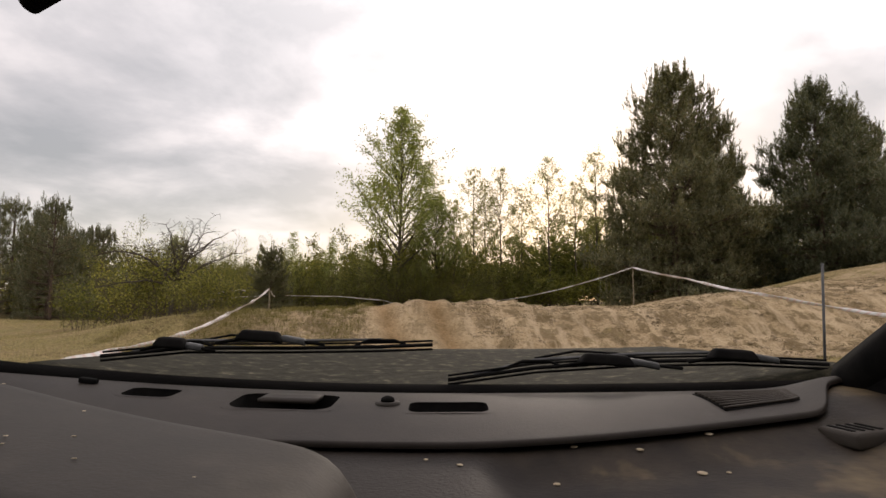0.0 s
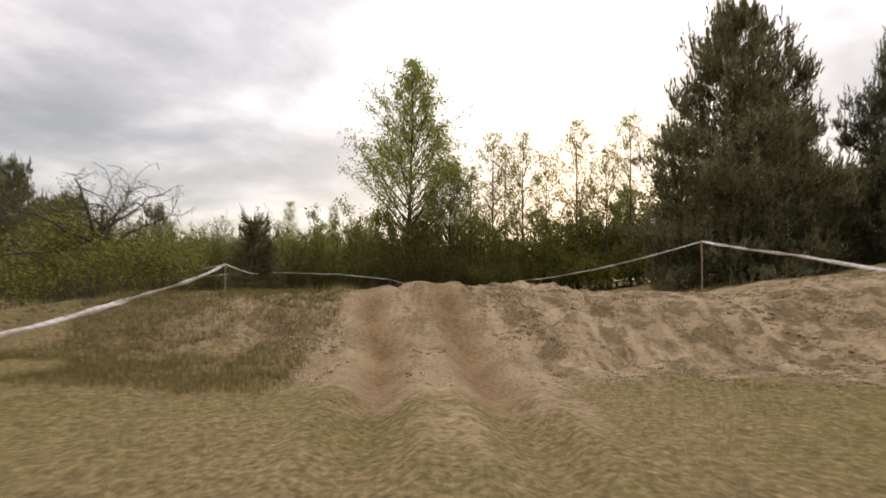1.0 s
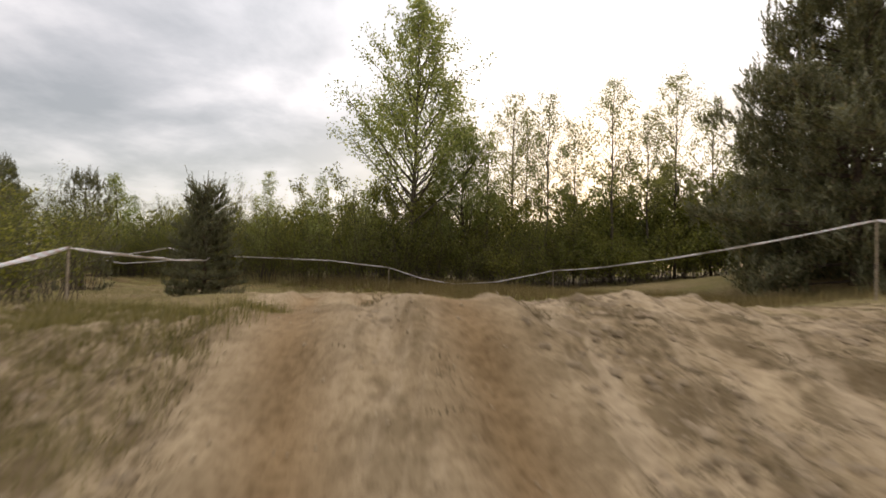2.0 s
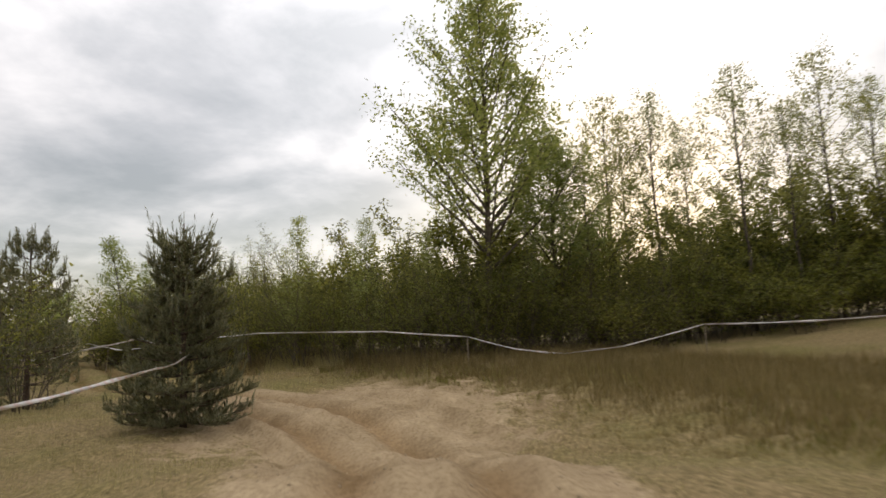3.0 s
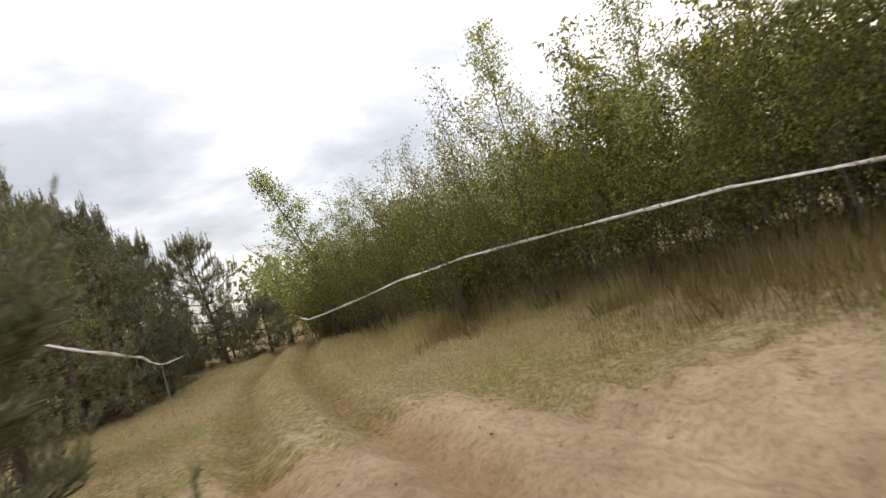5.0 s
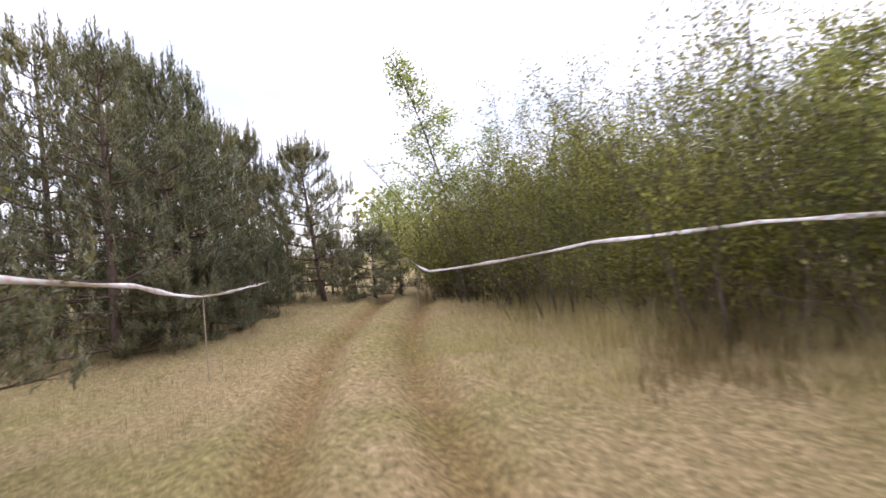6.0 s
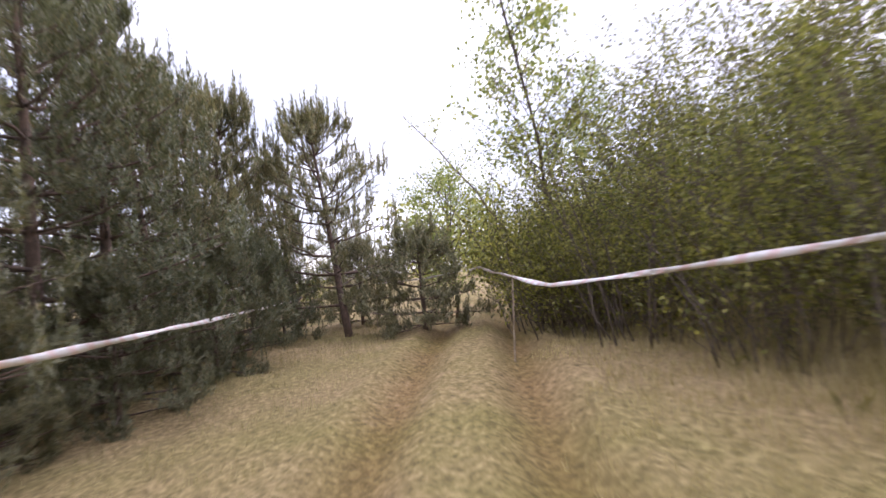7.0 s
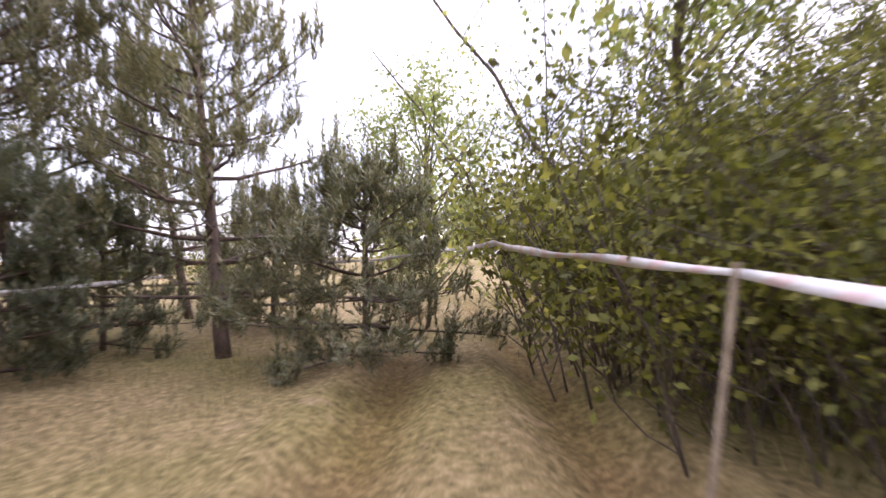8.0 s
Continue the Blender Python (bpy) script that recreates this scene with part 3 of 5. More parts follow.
def shrub(name, H, R, seed, leaves=5200, leaf=0.11, stems=13, mat=None, low=0.22, twigs=12, corners=4):
    """A many-stemmed willow shrub: thin bare stems below, leafy above."""
    rng = np.random.default_rng(seed)
    root = new(name)
    wood = Tubes()
    tips, weights = [], []
    for i in range(stems):
        az = i * 2.4 + rng.uniform(-0.5, 0.5)
        off = R * 0.45 * math.sqrt((i + 0.5) / stems)
        start = (math.cos(az) * off, math.sin(az) * off, -0.12)
        h = H * rng.uniform(0.62, 1.04)
        way = (math.cos(az) * 0.27, math.sin(az) * 0.27, 1.0)
        pts = limb(wood, rng, start, way, h, 0.010 + 0.0022 * h, 7, 0.0, 0.13, 4)
        for k in range(twigs):
            t = rng.uniform(low, 1.0)
            s = np.array([np.interp(t * 7, range(8), pts[:, c]) for c in range(3)])
            a2 = rng.uniform(0, 6.283)
            w = (math.cos(a2) * 0.7, math.sin(a2) * 0.7, rng.uniform(0.25, 1.3))
            tips.append(limb(wood, rng, s, w, R * rng.uniform(0.35, 0.85) * (1.15 - 0.6 * t), 0.007, 3, -0.02, 0.16, 3))
        tips.append(pts[5:])
    T = np.concatenate(tips)
    keep = rng.random(len(T)) < np.clip((T[:, 2] / H - low * 0.7) * 2.2, 0.06, 1)
    T = T[keep]
    pts = T[rng.integers(0, len(T), leaves)]
    pts = pts + rng.normal(0, 0.13, pts.shape)
    v, f = leaf_quads(pts, leaf, rng, 0.1, 0.6, corners)
    mesh_object("trunk", wood.v, wood.f, M_GREYBARK, root, smooth=True)
    mesh_object("crown", v, f, mat or M_LEAF, root)
    return root


def brush_needles(starts, ends, needle, rng, per=34, width=0.006):
    """Needles set round shoots that run from starts to ends."""
    n = len(starts)
    p, q = np.repeat(starts, per, 0), np.repeat(ends, per, 0)
    u = np.tile(np.linspace(0.0, 1.0, per), n)[:, None]
    d = q - p
    d /= np.linalg.norm(d, axis=1)[:, None] + 1e-9
    r = rng.normal(size=(n * per, 3))
    r -= d * (r * d).sum(1)[:, None]
    r /= np.linalg.norm(r, axis=1)[:, None] + 1e-9
    base = p + (q - p) * u
    tip = base + (d * 0.75 + r * 0.65 * (1.1 - 0.5 * u)) * needle * rng.uniform(0.75, 1.2, (n * per, 1))
    side = np.cross(d, r) * width
    return np.stack([base - side, base + side, tip], 1).reshape(-1, 3), np.arange(3 * n * per).reshape(-1, 3)


def young_pine(name, H, R, seed):
    """A young pine: a broad cone of upswept limbs, each twig ending in a long upright candle shoot."""
    rng = np.random.default_rng(seed)
    root = new(name)
    wood = Tubes()
    wood.add([(0, 0, -0.15), (0.02, 0.01, H * 0.3), (-0.02, 0.02, H * 0.65), (0, 0, H * 0.95)], (0.085, 0.06, 0.035, 0.012), 8)
    S, E = [np.array((0, 0, H * 0.80))], [np.array((0, 0, H))]
    z = 0.12
    while z < H * 0.86:
        u = z / H
        k = 6 if u < 0.7 else 5
        for j in range(k):
            az = 2 * math.pi * (j + rng.uniform(-0.25, 0.25)) / k + z * 5.1
            L = R * (1 - u ** 1.5) ** 0.9 * rng.uniform(0.62, 1.14) + 0.10
            out, side = np.array((math.cos(az), math.sin(az), 0.0)), np.array((-math.sin(az), math.cos(az), 0.0))
            t = np.linspace(0, 1, 6)
            pts = np.array((0, 0, z))[None] + out[None] * (L * t)[:, None] + np.outer(L * (-0.04 + 0.42 * u) * t + (0.12 + 0.22 * u) * t ** 3, (0, 0, 1))
            wood.add(pts, np.linspace(0.012 + 0.010 * L, 0.006, 6), 5)
            for t0 in np.append(rng.uniform(0.15, 0.95, int(5 + 8 * L)), 1.0):
                c = np.array([np.interp(t0, t, pts[:, a]) for a in range(3)])
                s = 0.0 if t0 == 1.0 else rng.choice((-1, 1)) * rng.uniform(0.12, 0.42) * L * (1.2 - 0.6 * t0)
                tip = c + side * s + out * abs(s) * 0.6 + np.array((0, 0, 0.25 * abs(s) + 0.04))
                if abs(s) > 0.05:
                    wood.add([c, tip], (0.007, 0.005), 3)
                    S.append(c); E.append(tip)
                long = 1.0 if t0 > 0.85 else 0.7
                cand = np.array((0.22 * out[0], 0.22 * out[1], 1.0)) * rng.uniform(0.26, 0.52) * (0.75 + 0.55 * u) * long
                S.append(tip); E.append(tip + cand + rng.normal(0, 0.04, 3))
                for _ in range(2):
                    S.append(c + (tip - c) * 0.6); E.append(c + (tip - c) * 0.6 + (out * rng.uniform(0.2, 0.7) + side * rng.uniform(-0.8, 0.8) + np.array((0, 0, 0.5))) * rng.uniform(0.16, 0.34))
        z += rng.uniform(0.25, 0.37)
    v, f = brush_needles(np.array(S), np.array(E), 0.105, rng, 24, 0.0095)
    mesh_object("trunk", wood.v, wood.f, M_BARK, root, smooth=True)
    mesh_object("crown", v, f, M_NEEDLE, root)
    return root


def stand(ob, x, y, turn=0, size=1.0, tall=None, sink=0.0):
    ob.matrix_basis = pose(x, y, height(x, y) - sink, 0, 0, turn) @ Matrix.Diagonal((size, size, tall or size, 1))
    return ob


def copy_to(ob, x, y, turn=0, size=1.0, tall=None):
    c = copy_thing(ob, Matrix.Identity(4))
    return stand(c, x, y, turn, size, tall)


def build_trees():
    # pines beyond the bank on the rising side
    lab = "dark green Scots pine with a dense crown to the ground"
    big = pine("pine_tree", 13.6, 5.0, 21, 1.35, 0.015, shoot=0.40, bulk=2)
    tagged(stand(big, 13.7, 32.0), lab, "pine tree", "pines")
    copy_to(big, 21.6, 31.0, 130, 0.82)
    copy_to(big, 26.0, 34.5, 250, 0.80)
    copy_to(big, 18.0, 37.5, 20, 0.82)
    # young pine beside the bend
    tagged(stand(young_pine("young_pine_tree", 4.8, 1.38, 23), -9.95, 31.6), "young bushy pine with upright candle shoots beside the track", "pine tree", "pines")
    # pines far left and along the lane
    a = pine("pine_tree", 7.6, 2.5, 24, 0.62, 0.03, 0.10, shoot=0.22, bulk=1.2, tuft=0.26, needles=9)
    tagged(stand(a, -24.6, 34.4), "bushy grey-green pine in a clump at the meadow's edge", "pine tree", "pines")
    b = pine("pine_tree", 5.8, 2.4, 25, 0.46, 0.14, 0.25, lean=(-1.0, -0.15), shoot=0.23, bulk=1.2, tuft=0.26, needles=18, fine=0.048)
    tagged(stand(b, -28.4, 45.3, 0, 0.94), "small open pine with a leaning bare lower trunk in dry grass", "pine tree", "pines")
    low = pine("pine_tree", 3.0, 1.7, 27, 0.95, 0.05, 0.0, shoot=0.21, bulk=2, tuft=0.30, needles=16, fine=0.048)
    tagged(stand(low, -26.7, 46.3, 0, 0.92, 0.74), "low bushy pine with boughs down to the dry grass", "pine tree", "pines")
    for x, y, turn, s, src in ((-23.6, 37.8, 40, 0.82, a), (-24.8, 39.2, 80, 0.84, a), (-26.6, 40.2, 200, 0.84, a), (-28.4, 41.3, 130, 0.92, b), (-30.2, 42.4, 260, 0.98, b),
                               (-26.8, 37.2, 150, 0.95, a), (-29.0, 39.4, 300, 0.98, a), (-30.6, 47.0, 170, 0.8, low), (-31.5, 43.6, 70, 1.1, b),
                               (-32.0, 40.5, 10, 1.1, a), (-33.5, 46.5, 50, 0.9, b), (-16.6, 34.4, 100, 0.66, a), (-29.6, 35.6, 15, 1.0, a), (-34.0, 36.0, 15, 1.1, a),
                               (-24.4, 39.9, 60, 0.62, low), (-26.2, 41.6, 210, 0.70, low), (-28.0, 42.9, 300, 0.72, low), (-29.6, 44.2, 110, 0.62, low), (-23.2, 38.6, 330, 0.55, low)):
        copy_to(src, x, y, turn, s)
    # poplar and birches over the scrub
    pop = broadleaf("poplar_tree", 16.4, 4.9, 31, M_POPLAR, M_GREYBARK, 0.20, 25000, 0.15, 0.9, 0.72, 0.17, 66, 0.0, 0.75, 0.008)
    tagged(stand(pop, -3.6, 43.4), "tall fresh-green poplar with a pointed crown above the scrub", "poplar tree", "poplars")
    copy_to(pop, -0.6, 45.0, 100, 0.60)
    br = broadleaf("birch_tree", 14.4, 2.3, 32, M_BIRCH, M_GREYBARK, 0.34, 5600, 0.12, 1.2, 0.70, 0.16, 34, 0.1, 0.55, 0.006)
    tagged(stand(br, 9.8, 50.5), "slender sparse-leaved birch against the bright sky", "birch tree", "birches")
    for x, y, turn, s in ((0.9, 45.2, 100, 0.66), (2.8, 50.0, 50, 0.94), (5.3, 50.4, 110, 0.95), (14.4, 51.0, 200, 1.02), (12.3, 50.6, 290, 0.82), (17.4, 52.0, 77, 0.90), (20.4, 53.0, 140, 0.84), (24.0, 50.0, 30, 0.9), (7.6, 52.5, 250, 0.84), (4.0, 52.0, 160, 0.86)):
        copy_to(br, x, y, turn, s)
    # slim young aspens standing out of the scrub
    sap = broadleaf("aspen_sapling", 6.4, 1.25, 33, M_POPLAR, M_GREYBARK, 0.12, 5600, 0.060, 0.9, 0.75, 0.10, 44, 0.1, 0.18, 0.003, 4)
    tagged(stand(sap, -24.2, 50.0, 60, 0.9), "slim pale-green aspen sapling rising out of the scrub", "aspen tree", "aspens")
    bent = broadleaf("aspen_tree", 6.3, 1.30, 35, M_POPLAR, M_GREYBARK, 0.34, 5200, 0.075, 0.9, 0.75, 0.11, 40, 0.0, 0.45, 0.004, 4, (2.2, -4.1))
    tagged(stand(bent, -23.8, 47.8), "pale-green aspen leaning far out over the lane", "aspen tree", "aspens")
    # nearly bare stems bowed out of the end of the scrub
    bare = broadleaf("aspen_sapling", 4.6, 0.9, 36, M_POPLAR, M_GREYBARK, 0.40, 220, 0.06, 0.9, 0.6, 0.08, 7, 0.0, 0.32, 0.004, 4, (-1.9, -1.5))
    tagged(stand(bare, -24.0, 47.3), "nearly bare bowed sapling with a few leaves at its tips", "aspen tree", "aspens")
    copy_to(bare, -25.9, 48.4, 20, 0.82)
    for x, y, turn, s in ((-11.9, 43.0, 120, 1.0), (-8.5, 42.0, 200, 0.93), (-6.0, 42.0, 77, 0.8)):
        copy_to(sap, x, y, turn, s)
    # rounded willow standing alone beyond the lane
    tagged(stand(broadleaf("willow_tree", 4.6, 1.9, 34, M_POPLAR, M_GREYBARK, 0.14, 7000, 0.085, 1.2, 0.8, 0.16, 34, 0.0, 0.6, 0.005, 4), -29.0, 49.2, 0, 0.86), "rounded light-green willow tree in the meadow", "willow tree")


def dead_tree(x, y, H, seed):
    """A dead crab tree: bare crooked limbs over a short trunk."""
    rng = np.random.default_rng(seed)
    root = new("dead_tree")
    wood, fine = Tubes(), Tubes()
    trunk = limb(wood, rng, (0, 0, -0.15), (0.05, 0.05, 1), H * 0.42, 0.11, 6, 0, 0.10, 8)
    for i in range(11):
        az = i * 2.4 + rng.uniform(-0.4, 0.4)
        s = trunk[rng.integers(3, 7)]
        up = rng.uniform(0.55, 1.9)
        a = limb(wood, rng, s, (math.cos(az), math.sin(az), up), H * rng.uniform(0.45, 0.66), 0.042, 8, 0.02, 0.17, 5)
        for k in range(10):
            t = rng.integers(3, 9)
            w = rng.normal(0, 1, 3); w[2] = abs(w[2]) * 0.7
            c = limb(fine, rng, a[t], w, H * rng.uniform(0.12, 0.30), 0.011, 6, 0.05, 0.26, 4)
            for m in range(3):
                limb(fine, rng, c[rng.integers(2, 7)], rng.normal(0, 1, 3), H * rng.uniform(0.04, 0.10), 0.007, 4, 0.02, 0.25, 3)
    mesh_object("trunk", wood.v, wood.f, M_DEADWOOD, root, smooth=True)
    mesh_object("twig_crown", fine.v, fine.f, M_DEADWOOD, root, smooth=True)
    tagged(stand(root, x, y), "leafless crooked dead tree rising out of a green bush", "tree")


def build_scrub():
    near = [shrub("willow_shrub", 5.2, 2.1, 41, 7400, 0.066, 17, low=0.06), shrub("willow_shrub", 5.8, 1.9, 42, 7400, 0.066, 16, low=0.08), shrub("willow_shrub", 4.4, 2.0, 43, 7200, 0.062, 17, low=0.04),
            shrub("willow_shrub", 6.6, 1.7, 44, 6800, 0.07, 12, low=0.12), shrub("low_willow_bush", 2.6, 1.7, 45, 3800, 0.08, 12, low=0.02, twigs=9)]
    # plainer shrubs for the rows behind and for the distance
    back = [shrub("willow_shrub", h, r, sd, 3400, 0.135, 8, low=0.15, twigs=6, corners=3) for h, r, sd in ((5.2, 2.1, 46), (5.8, 1.9, 47), (4.4, 2.0, 48), (6.6, 1.8, 49))]
    kinds = near + back + [shrub("low_willow_bush", 2.6, 1.8, 50, 2600, 0.14, 9, low=0.02, twigs=6, corners=3)]
    rng = np.random.default_rng(4)
    line = np.array([(30, 46), (22, 49), (15, 51.5), (9, 52.0), (4.5, 48.5), (0.0, 43.9), (-4.2, 41.9), (-8, 42.0), (-12, 42.6), (-15.5, 43.5), (-18.5, 44.6), (-21.5, 46.2), (-24.0, 49.5), (-28, 54), (-34, 60)], float)
    seg = np.linalg.norm(np.diff(line, axis=0), axis=1)
    cum = np.concatenate(([0], np.cumsum(seg)))
    spots = []
    for row, (back, step, tall, low) in enumerate(((0.0, 1.9, 0.84, 0), (0.35, 1.7, 0.95, 1), (1.8, 2.1, 1.0, 0), (3.8, 2.5, 1.08, 0), (4.6, 2.3, 1.25, 1), (6.2, 3.0, 1.16, 0))):
        s = rng.uniform(0, 1)
        while s < cum[-1]:
            i = min(np.searchsorted(cum, s, side="right") - 1, len(seg) - 1)
            t = (s - cum[i]) / seg[i]
            p = line[i] * (1 - t) + line[i + 1] * t
            d = (line[i + 1] - line[i]) / seg[i]
            q = p + np.array([d[1], -d[0]]) * (back + rng.uniform(-0.35, 0.35))
            spots.append((q[0], q[1], tall * (1.0 + 0.40 * float(smooth_step(0, 12, q[0]))) * (0.96 if q[0] < -6 else 1.0) * (1 - 0.19 * float(smooth_step(-13, -15, q[0])) * (1 - float(smooth_step(-19, -22, q[0])))) * (1.05 if q[0] < -14 else 1.0) * (1 - 0.27 * float(smooth_step(-20.5, -22.5, q[0]))) * rng.uniform(0.84, 1.14), low, row))
            s += step * rng.uniform(0.8, 1.2)
    # bushes round the dead tree and across the meadow side
    for x, y, s, low in ((-9.3, 18.5, 1.05, 1), (-10.6, 19.6, 1.1, 1), (-8.3, 20.0, 0.8, 1), (-11.8, 22.2, 0.72, 0), (-10.0, 24.0, 0.62, 0), (-13.6, 24.8, 0.75, 0), (-14.5, 28.0, 0.8, 0), (-12.2, 27.0, 0.6, 0),
                         (-17.5, 29.5, 0.8, 0), (-16.0, 33.5, 0.7, 0), (-17.5, 47.0, 0.9, 0), (-20.5, 49.5, 0.95, 0), (-16.5, 50.5, 1.0, 0), (-12.5, 49.5, 1.0, 0), (-8.5, 49.0, 1.05, 0),
                         (-31.0, 55.0, 0.8, 0), (-33.5, 52.5, 0.6, 0), (-12.0, 21.0, 0.9, 1), (-15.0, 23.0, 0.9, 1), (-7.6, 16.6, 0.55, 1), (-24.3, 47.3, 1.05, 1), (-25.3, 48.6, 1.05, 1), (-26.3, 50.2, 1.1, 1), (-23.3, 46.9, 1.0, 1), (-27.4, 51.8, 1.1, 1), (-22.4, 46.0, 0.85, 1), (-22.9, 47.3, 0.62, 0), (-23.6, 47.2, 0.6, 0), (6.5, 47.6, 0.9, 0), (8.2, 48.6, 1.2, 1), (9.8, 49.0, 0.95, 0), (11.4, 49.2, 1.2, 1), (13.0, 48.6, 0.9, 0), (14.6, 48.6, 1.25, 1), (16.4, 48.0, 0.95, 0), (18.2, 47.4, 1.2, 1), (10.5, 47.0, 1.0, 1), (3.6, 45.6, 1.1, 1), (1.6, 43.9, 1.1, 1), (-27.5, 36.5, 0.7, 1), (-30.5, 38.5, 0.8, 1), (-31.0, 41.5, 0.7, 1), (-33.0, 44.5, 0.8, 1), (-35.5, 47.5, 0.8, 1), (-36.0, 42.0, 0.9, 0), (-33.0, 37.5, 0.8, 0), (-38.0, 50.0, 0.8, 0)):
        spots.append((x, y, s, low, 0))
    used = set()
    for n, (x, y, s, low, row) in enumerate(spots):
        plain = (row > 1 and x > -13) or x > 6
        k = (9 if plain else 4) if low else n % 4 + (5 if plain else 0)
        turn = float(rng.uniform(0, 360))
        if k not in used:
            ob = stand(kinds[k], x, y, turn, s)
            tagged(ob, "fresh-green willow shrub with many thin dark stems" if k not in (4, 9) else "low dense green bush at the foot of the scrub", "shrub", "scrub along the track")
            used.add(k)
        else:
            copy_to(kinds[k], x, y, turn, s)
    dead_tree(-9.0, 18.2, 4.1, 51)


def build_far_woods():
    """The wood that closes the view all round: clumps of foliage on one sheet of stems."""
    rng = np.random.default_rng(61)
    P = []
    for i in range(620):
        a = rng.uniform(0, 6.283)
        if 2.45 < a < 3.9:
            continue
        r = rng.uniform(68, 118)
        x, y = -8 + r * math.cos(a), 26 + r * math.sin(a)
        h = rng.uniform(6, 10)
        m = 130
        q = rng.normal(0, 1, (m, 3)) * (1.7, 1.7, 0) + (x, y, 0)
        q[:, 2] = h * rng.beta(1.6, 1.3, m)
        P.append(q)
    v, f = leaf_quads(np.concatenate(P), 0.7, rng, 0.0, 0.8, 3)
    ob = mesh_object("far_woods", v, f, M_LEAF)
    tagged(ob, "distant green mixed wood along the horizon", "woods", kind="stuff")


def build_grass():
    """Blades: tall straw along the scrub, short tufts on the turf, dark tufts on the bank."""
    rng = np.random.default_rng(71)

    def blades(cx, cy, hts, mat, name, label, per=7, spread=0.07, wide=0.007, short=False):
        n = len(cx)
        z = land(cx, cy)[0]
        bx = np.repeat(cx, per) + rng.normal(0, spread, n * per)
        by = np.repeat(cy, per) + rng.normal(0, spread, n * per)
        h = np.repeat(hts, per) * rng.uniform(0.5, 1.2, n * per)
        az = rng.uniform(0, 6.283, n * per)
        lean = rng.uniform(0.05, 0.5, n * per) * h
        base = np.stack([bx, by, np.repeat(z, per) - 0.015], 1)
        d = np.stack([np.cos(az), np.sin(az), 0 * az], 1)
        w = np.stack([-np.sin(az), np.cos(az), 0 * az], 1) * (wide * (0.35 + 0.5 * h))[:, None]
        mid = base + d * (lean * 0.35)[:, None] + np.stack([0 * h, 0 * h, h * 0.6], 1)
        tip = base + d * lean[:, None] + np.stack([0 * h, 0 * h, h], 1)
        if short:
            v, f = np.stack([base - w, base + w, tip], 1).reshape(-1, 3), np.arange(3 * n * per).reshape(-1, 3)
        else:
            v, f = np.stack([base - w, base + w, mid + w * 0.7, tip, mid - w * 0.7], 1).reshape(-1, 3), np.arange(5 * n * per).reshape(-1, 5)
        ob = mesh_object(name, v, f, mat)
        tagged(ob, label, "grass", kind="stuff")

    x, y = rng.uniform(-34, 14, 60000), rng.uniform(24, 56, 60000)
    td = track_distance(x, y)
    rim = 1.5 + 2.3 * smooth_step(-15, -11, x)
    keep = (td > rim + 0.5 * W_MASK(x, y)) & (td < 8.5 + 6 * smooth_step(-8, -2, x)) & (rng.random(60000) < 0.7 * smooth_step(24, 31, y))
    x, y, td, rim_k = x[keep], y[keep], td[keep], rim[keep]
    tall = 0.12 + 0.56 * smooth_step(0.5, 2.8, td - rim_k) * (1 - 0.4 * smooth_step(-7, -3, x)) * rng.uniform(0.5, 1.2, len(x))
    lane = x + 3.0 * W_MASK(x * 0.5, y * 0.5) < -10.5
    blades(x[lane], y[lane], tall[lane], M_TALL, "tall_dry_grass", "tall pale dry grass along the lane", 12, 0.09, 0.010, True)
    # outside the lane the blades take the darker colour that stands for shade
    brown = ~lane
    blades(x[brown], y[brown], tall[brown], M_VERGE_SHADED, "brown_verge_grass", "brown-olive withered grass on the verge under the scrub", 12, 0.09, 0.010, True)
    x, y = rng.uniform(-34, 10, 26000), rng.uniform(25, 54, 26000)
    td = track_distance(x, y)
    keep = (td > 2.6 + 1.6 * smooth_step(-15, -11, x)) & (td < 9) & (W_MASK(x * 0.7, y * 0.7) > 0.15) & (rng.random(26000) < 0.7)
    x, y = x[keep], y[keep]
    blades(x, y, rng.uniform(0.10, 0.30, len(x)), M_GRASS, "green_grass", "fresh green grass between the dry stalks", 6, 0.09, 0.005)
    # rank green growth on the bank's left shoulder
    x, y = rng.uniform(-10, -2.2, 12000), rng.uniform(11.5, 18.5, 12000)
    keep = W_MASK(x * 0.6 + 4, y * 0.6) > -0.5 - 0.25 * (x + 4)
    x, y = x[keep], y[keep]
    blades(x, y, rng.uniform(0.05, 0.17, len(x)), M_RANK, "bank_grass", "rank olive-green grass on the shoulder of the bank", 9, 0.10, 0.008, True)
    x, y = rng.uniform(-30, 12, 60000), rng.uniform(2, 52, 60000)
    td = np.abs(track_distance(x, y))
    sand = land(x, y)[1]
    keep = (sand < 0.40 + 0.1 * rng.random(60000)) & (td > 1.6) & (td < 13)
    x, y = x[keep], y[keep]
    blades(x, y, rng.uniform(0.05, 0.16, len(x)), M_STRAW, "short_dry_grass", "short bleached grass tufts on sandy turf", 6, 0.06, 0.009, True)
    x, y = rng.uniform(-9, 16, 34000), rng.uniform(12, 23, 34000)
    td = track_distance(x, y)
    keep = (W_MASK(x * 1.7, y * 1.7) > 0.25) & ((np.abs(td) > 1.3) | ((np.abs(td) < 0.35) & (rng.random(34000) < 0.5)))
    x, y = x[keep], y[keep]
    blades(x, y, rng.uniform(0.012, 0.05, len(x)), M_TUFT, "withered_tufts", "small withered brown tufts on the sandy bank", 13, 0.07, 0.016, True)


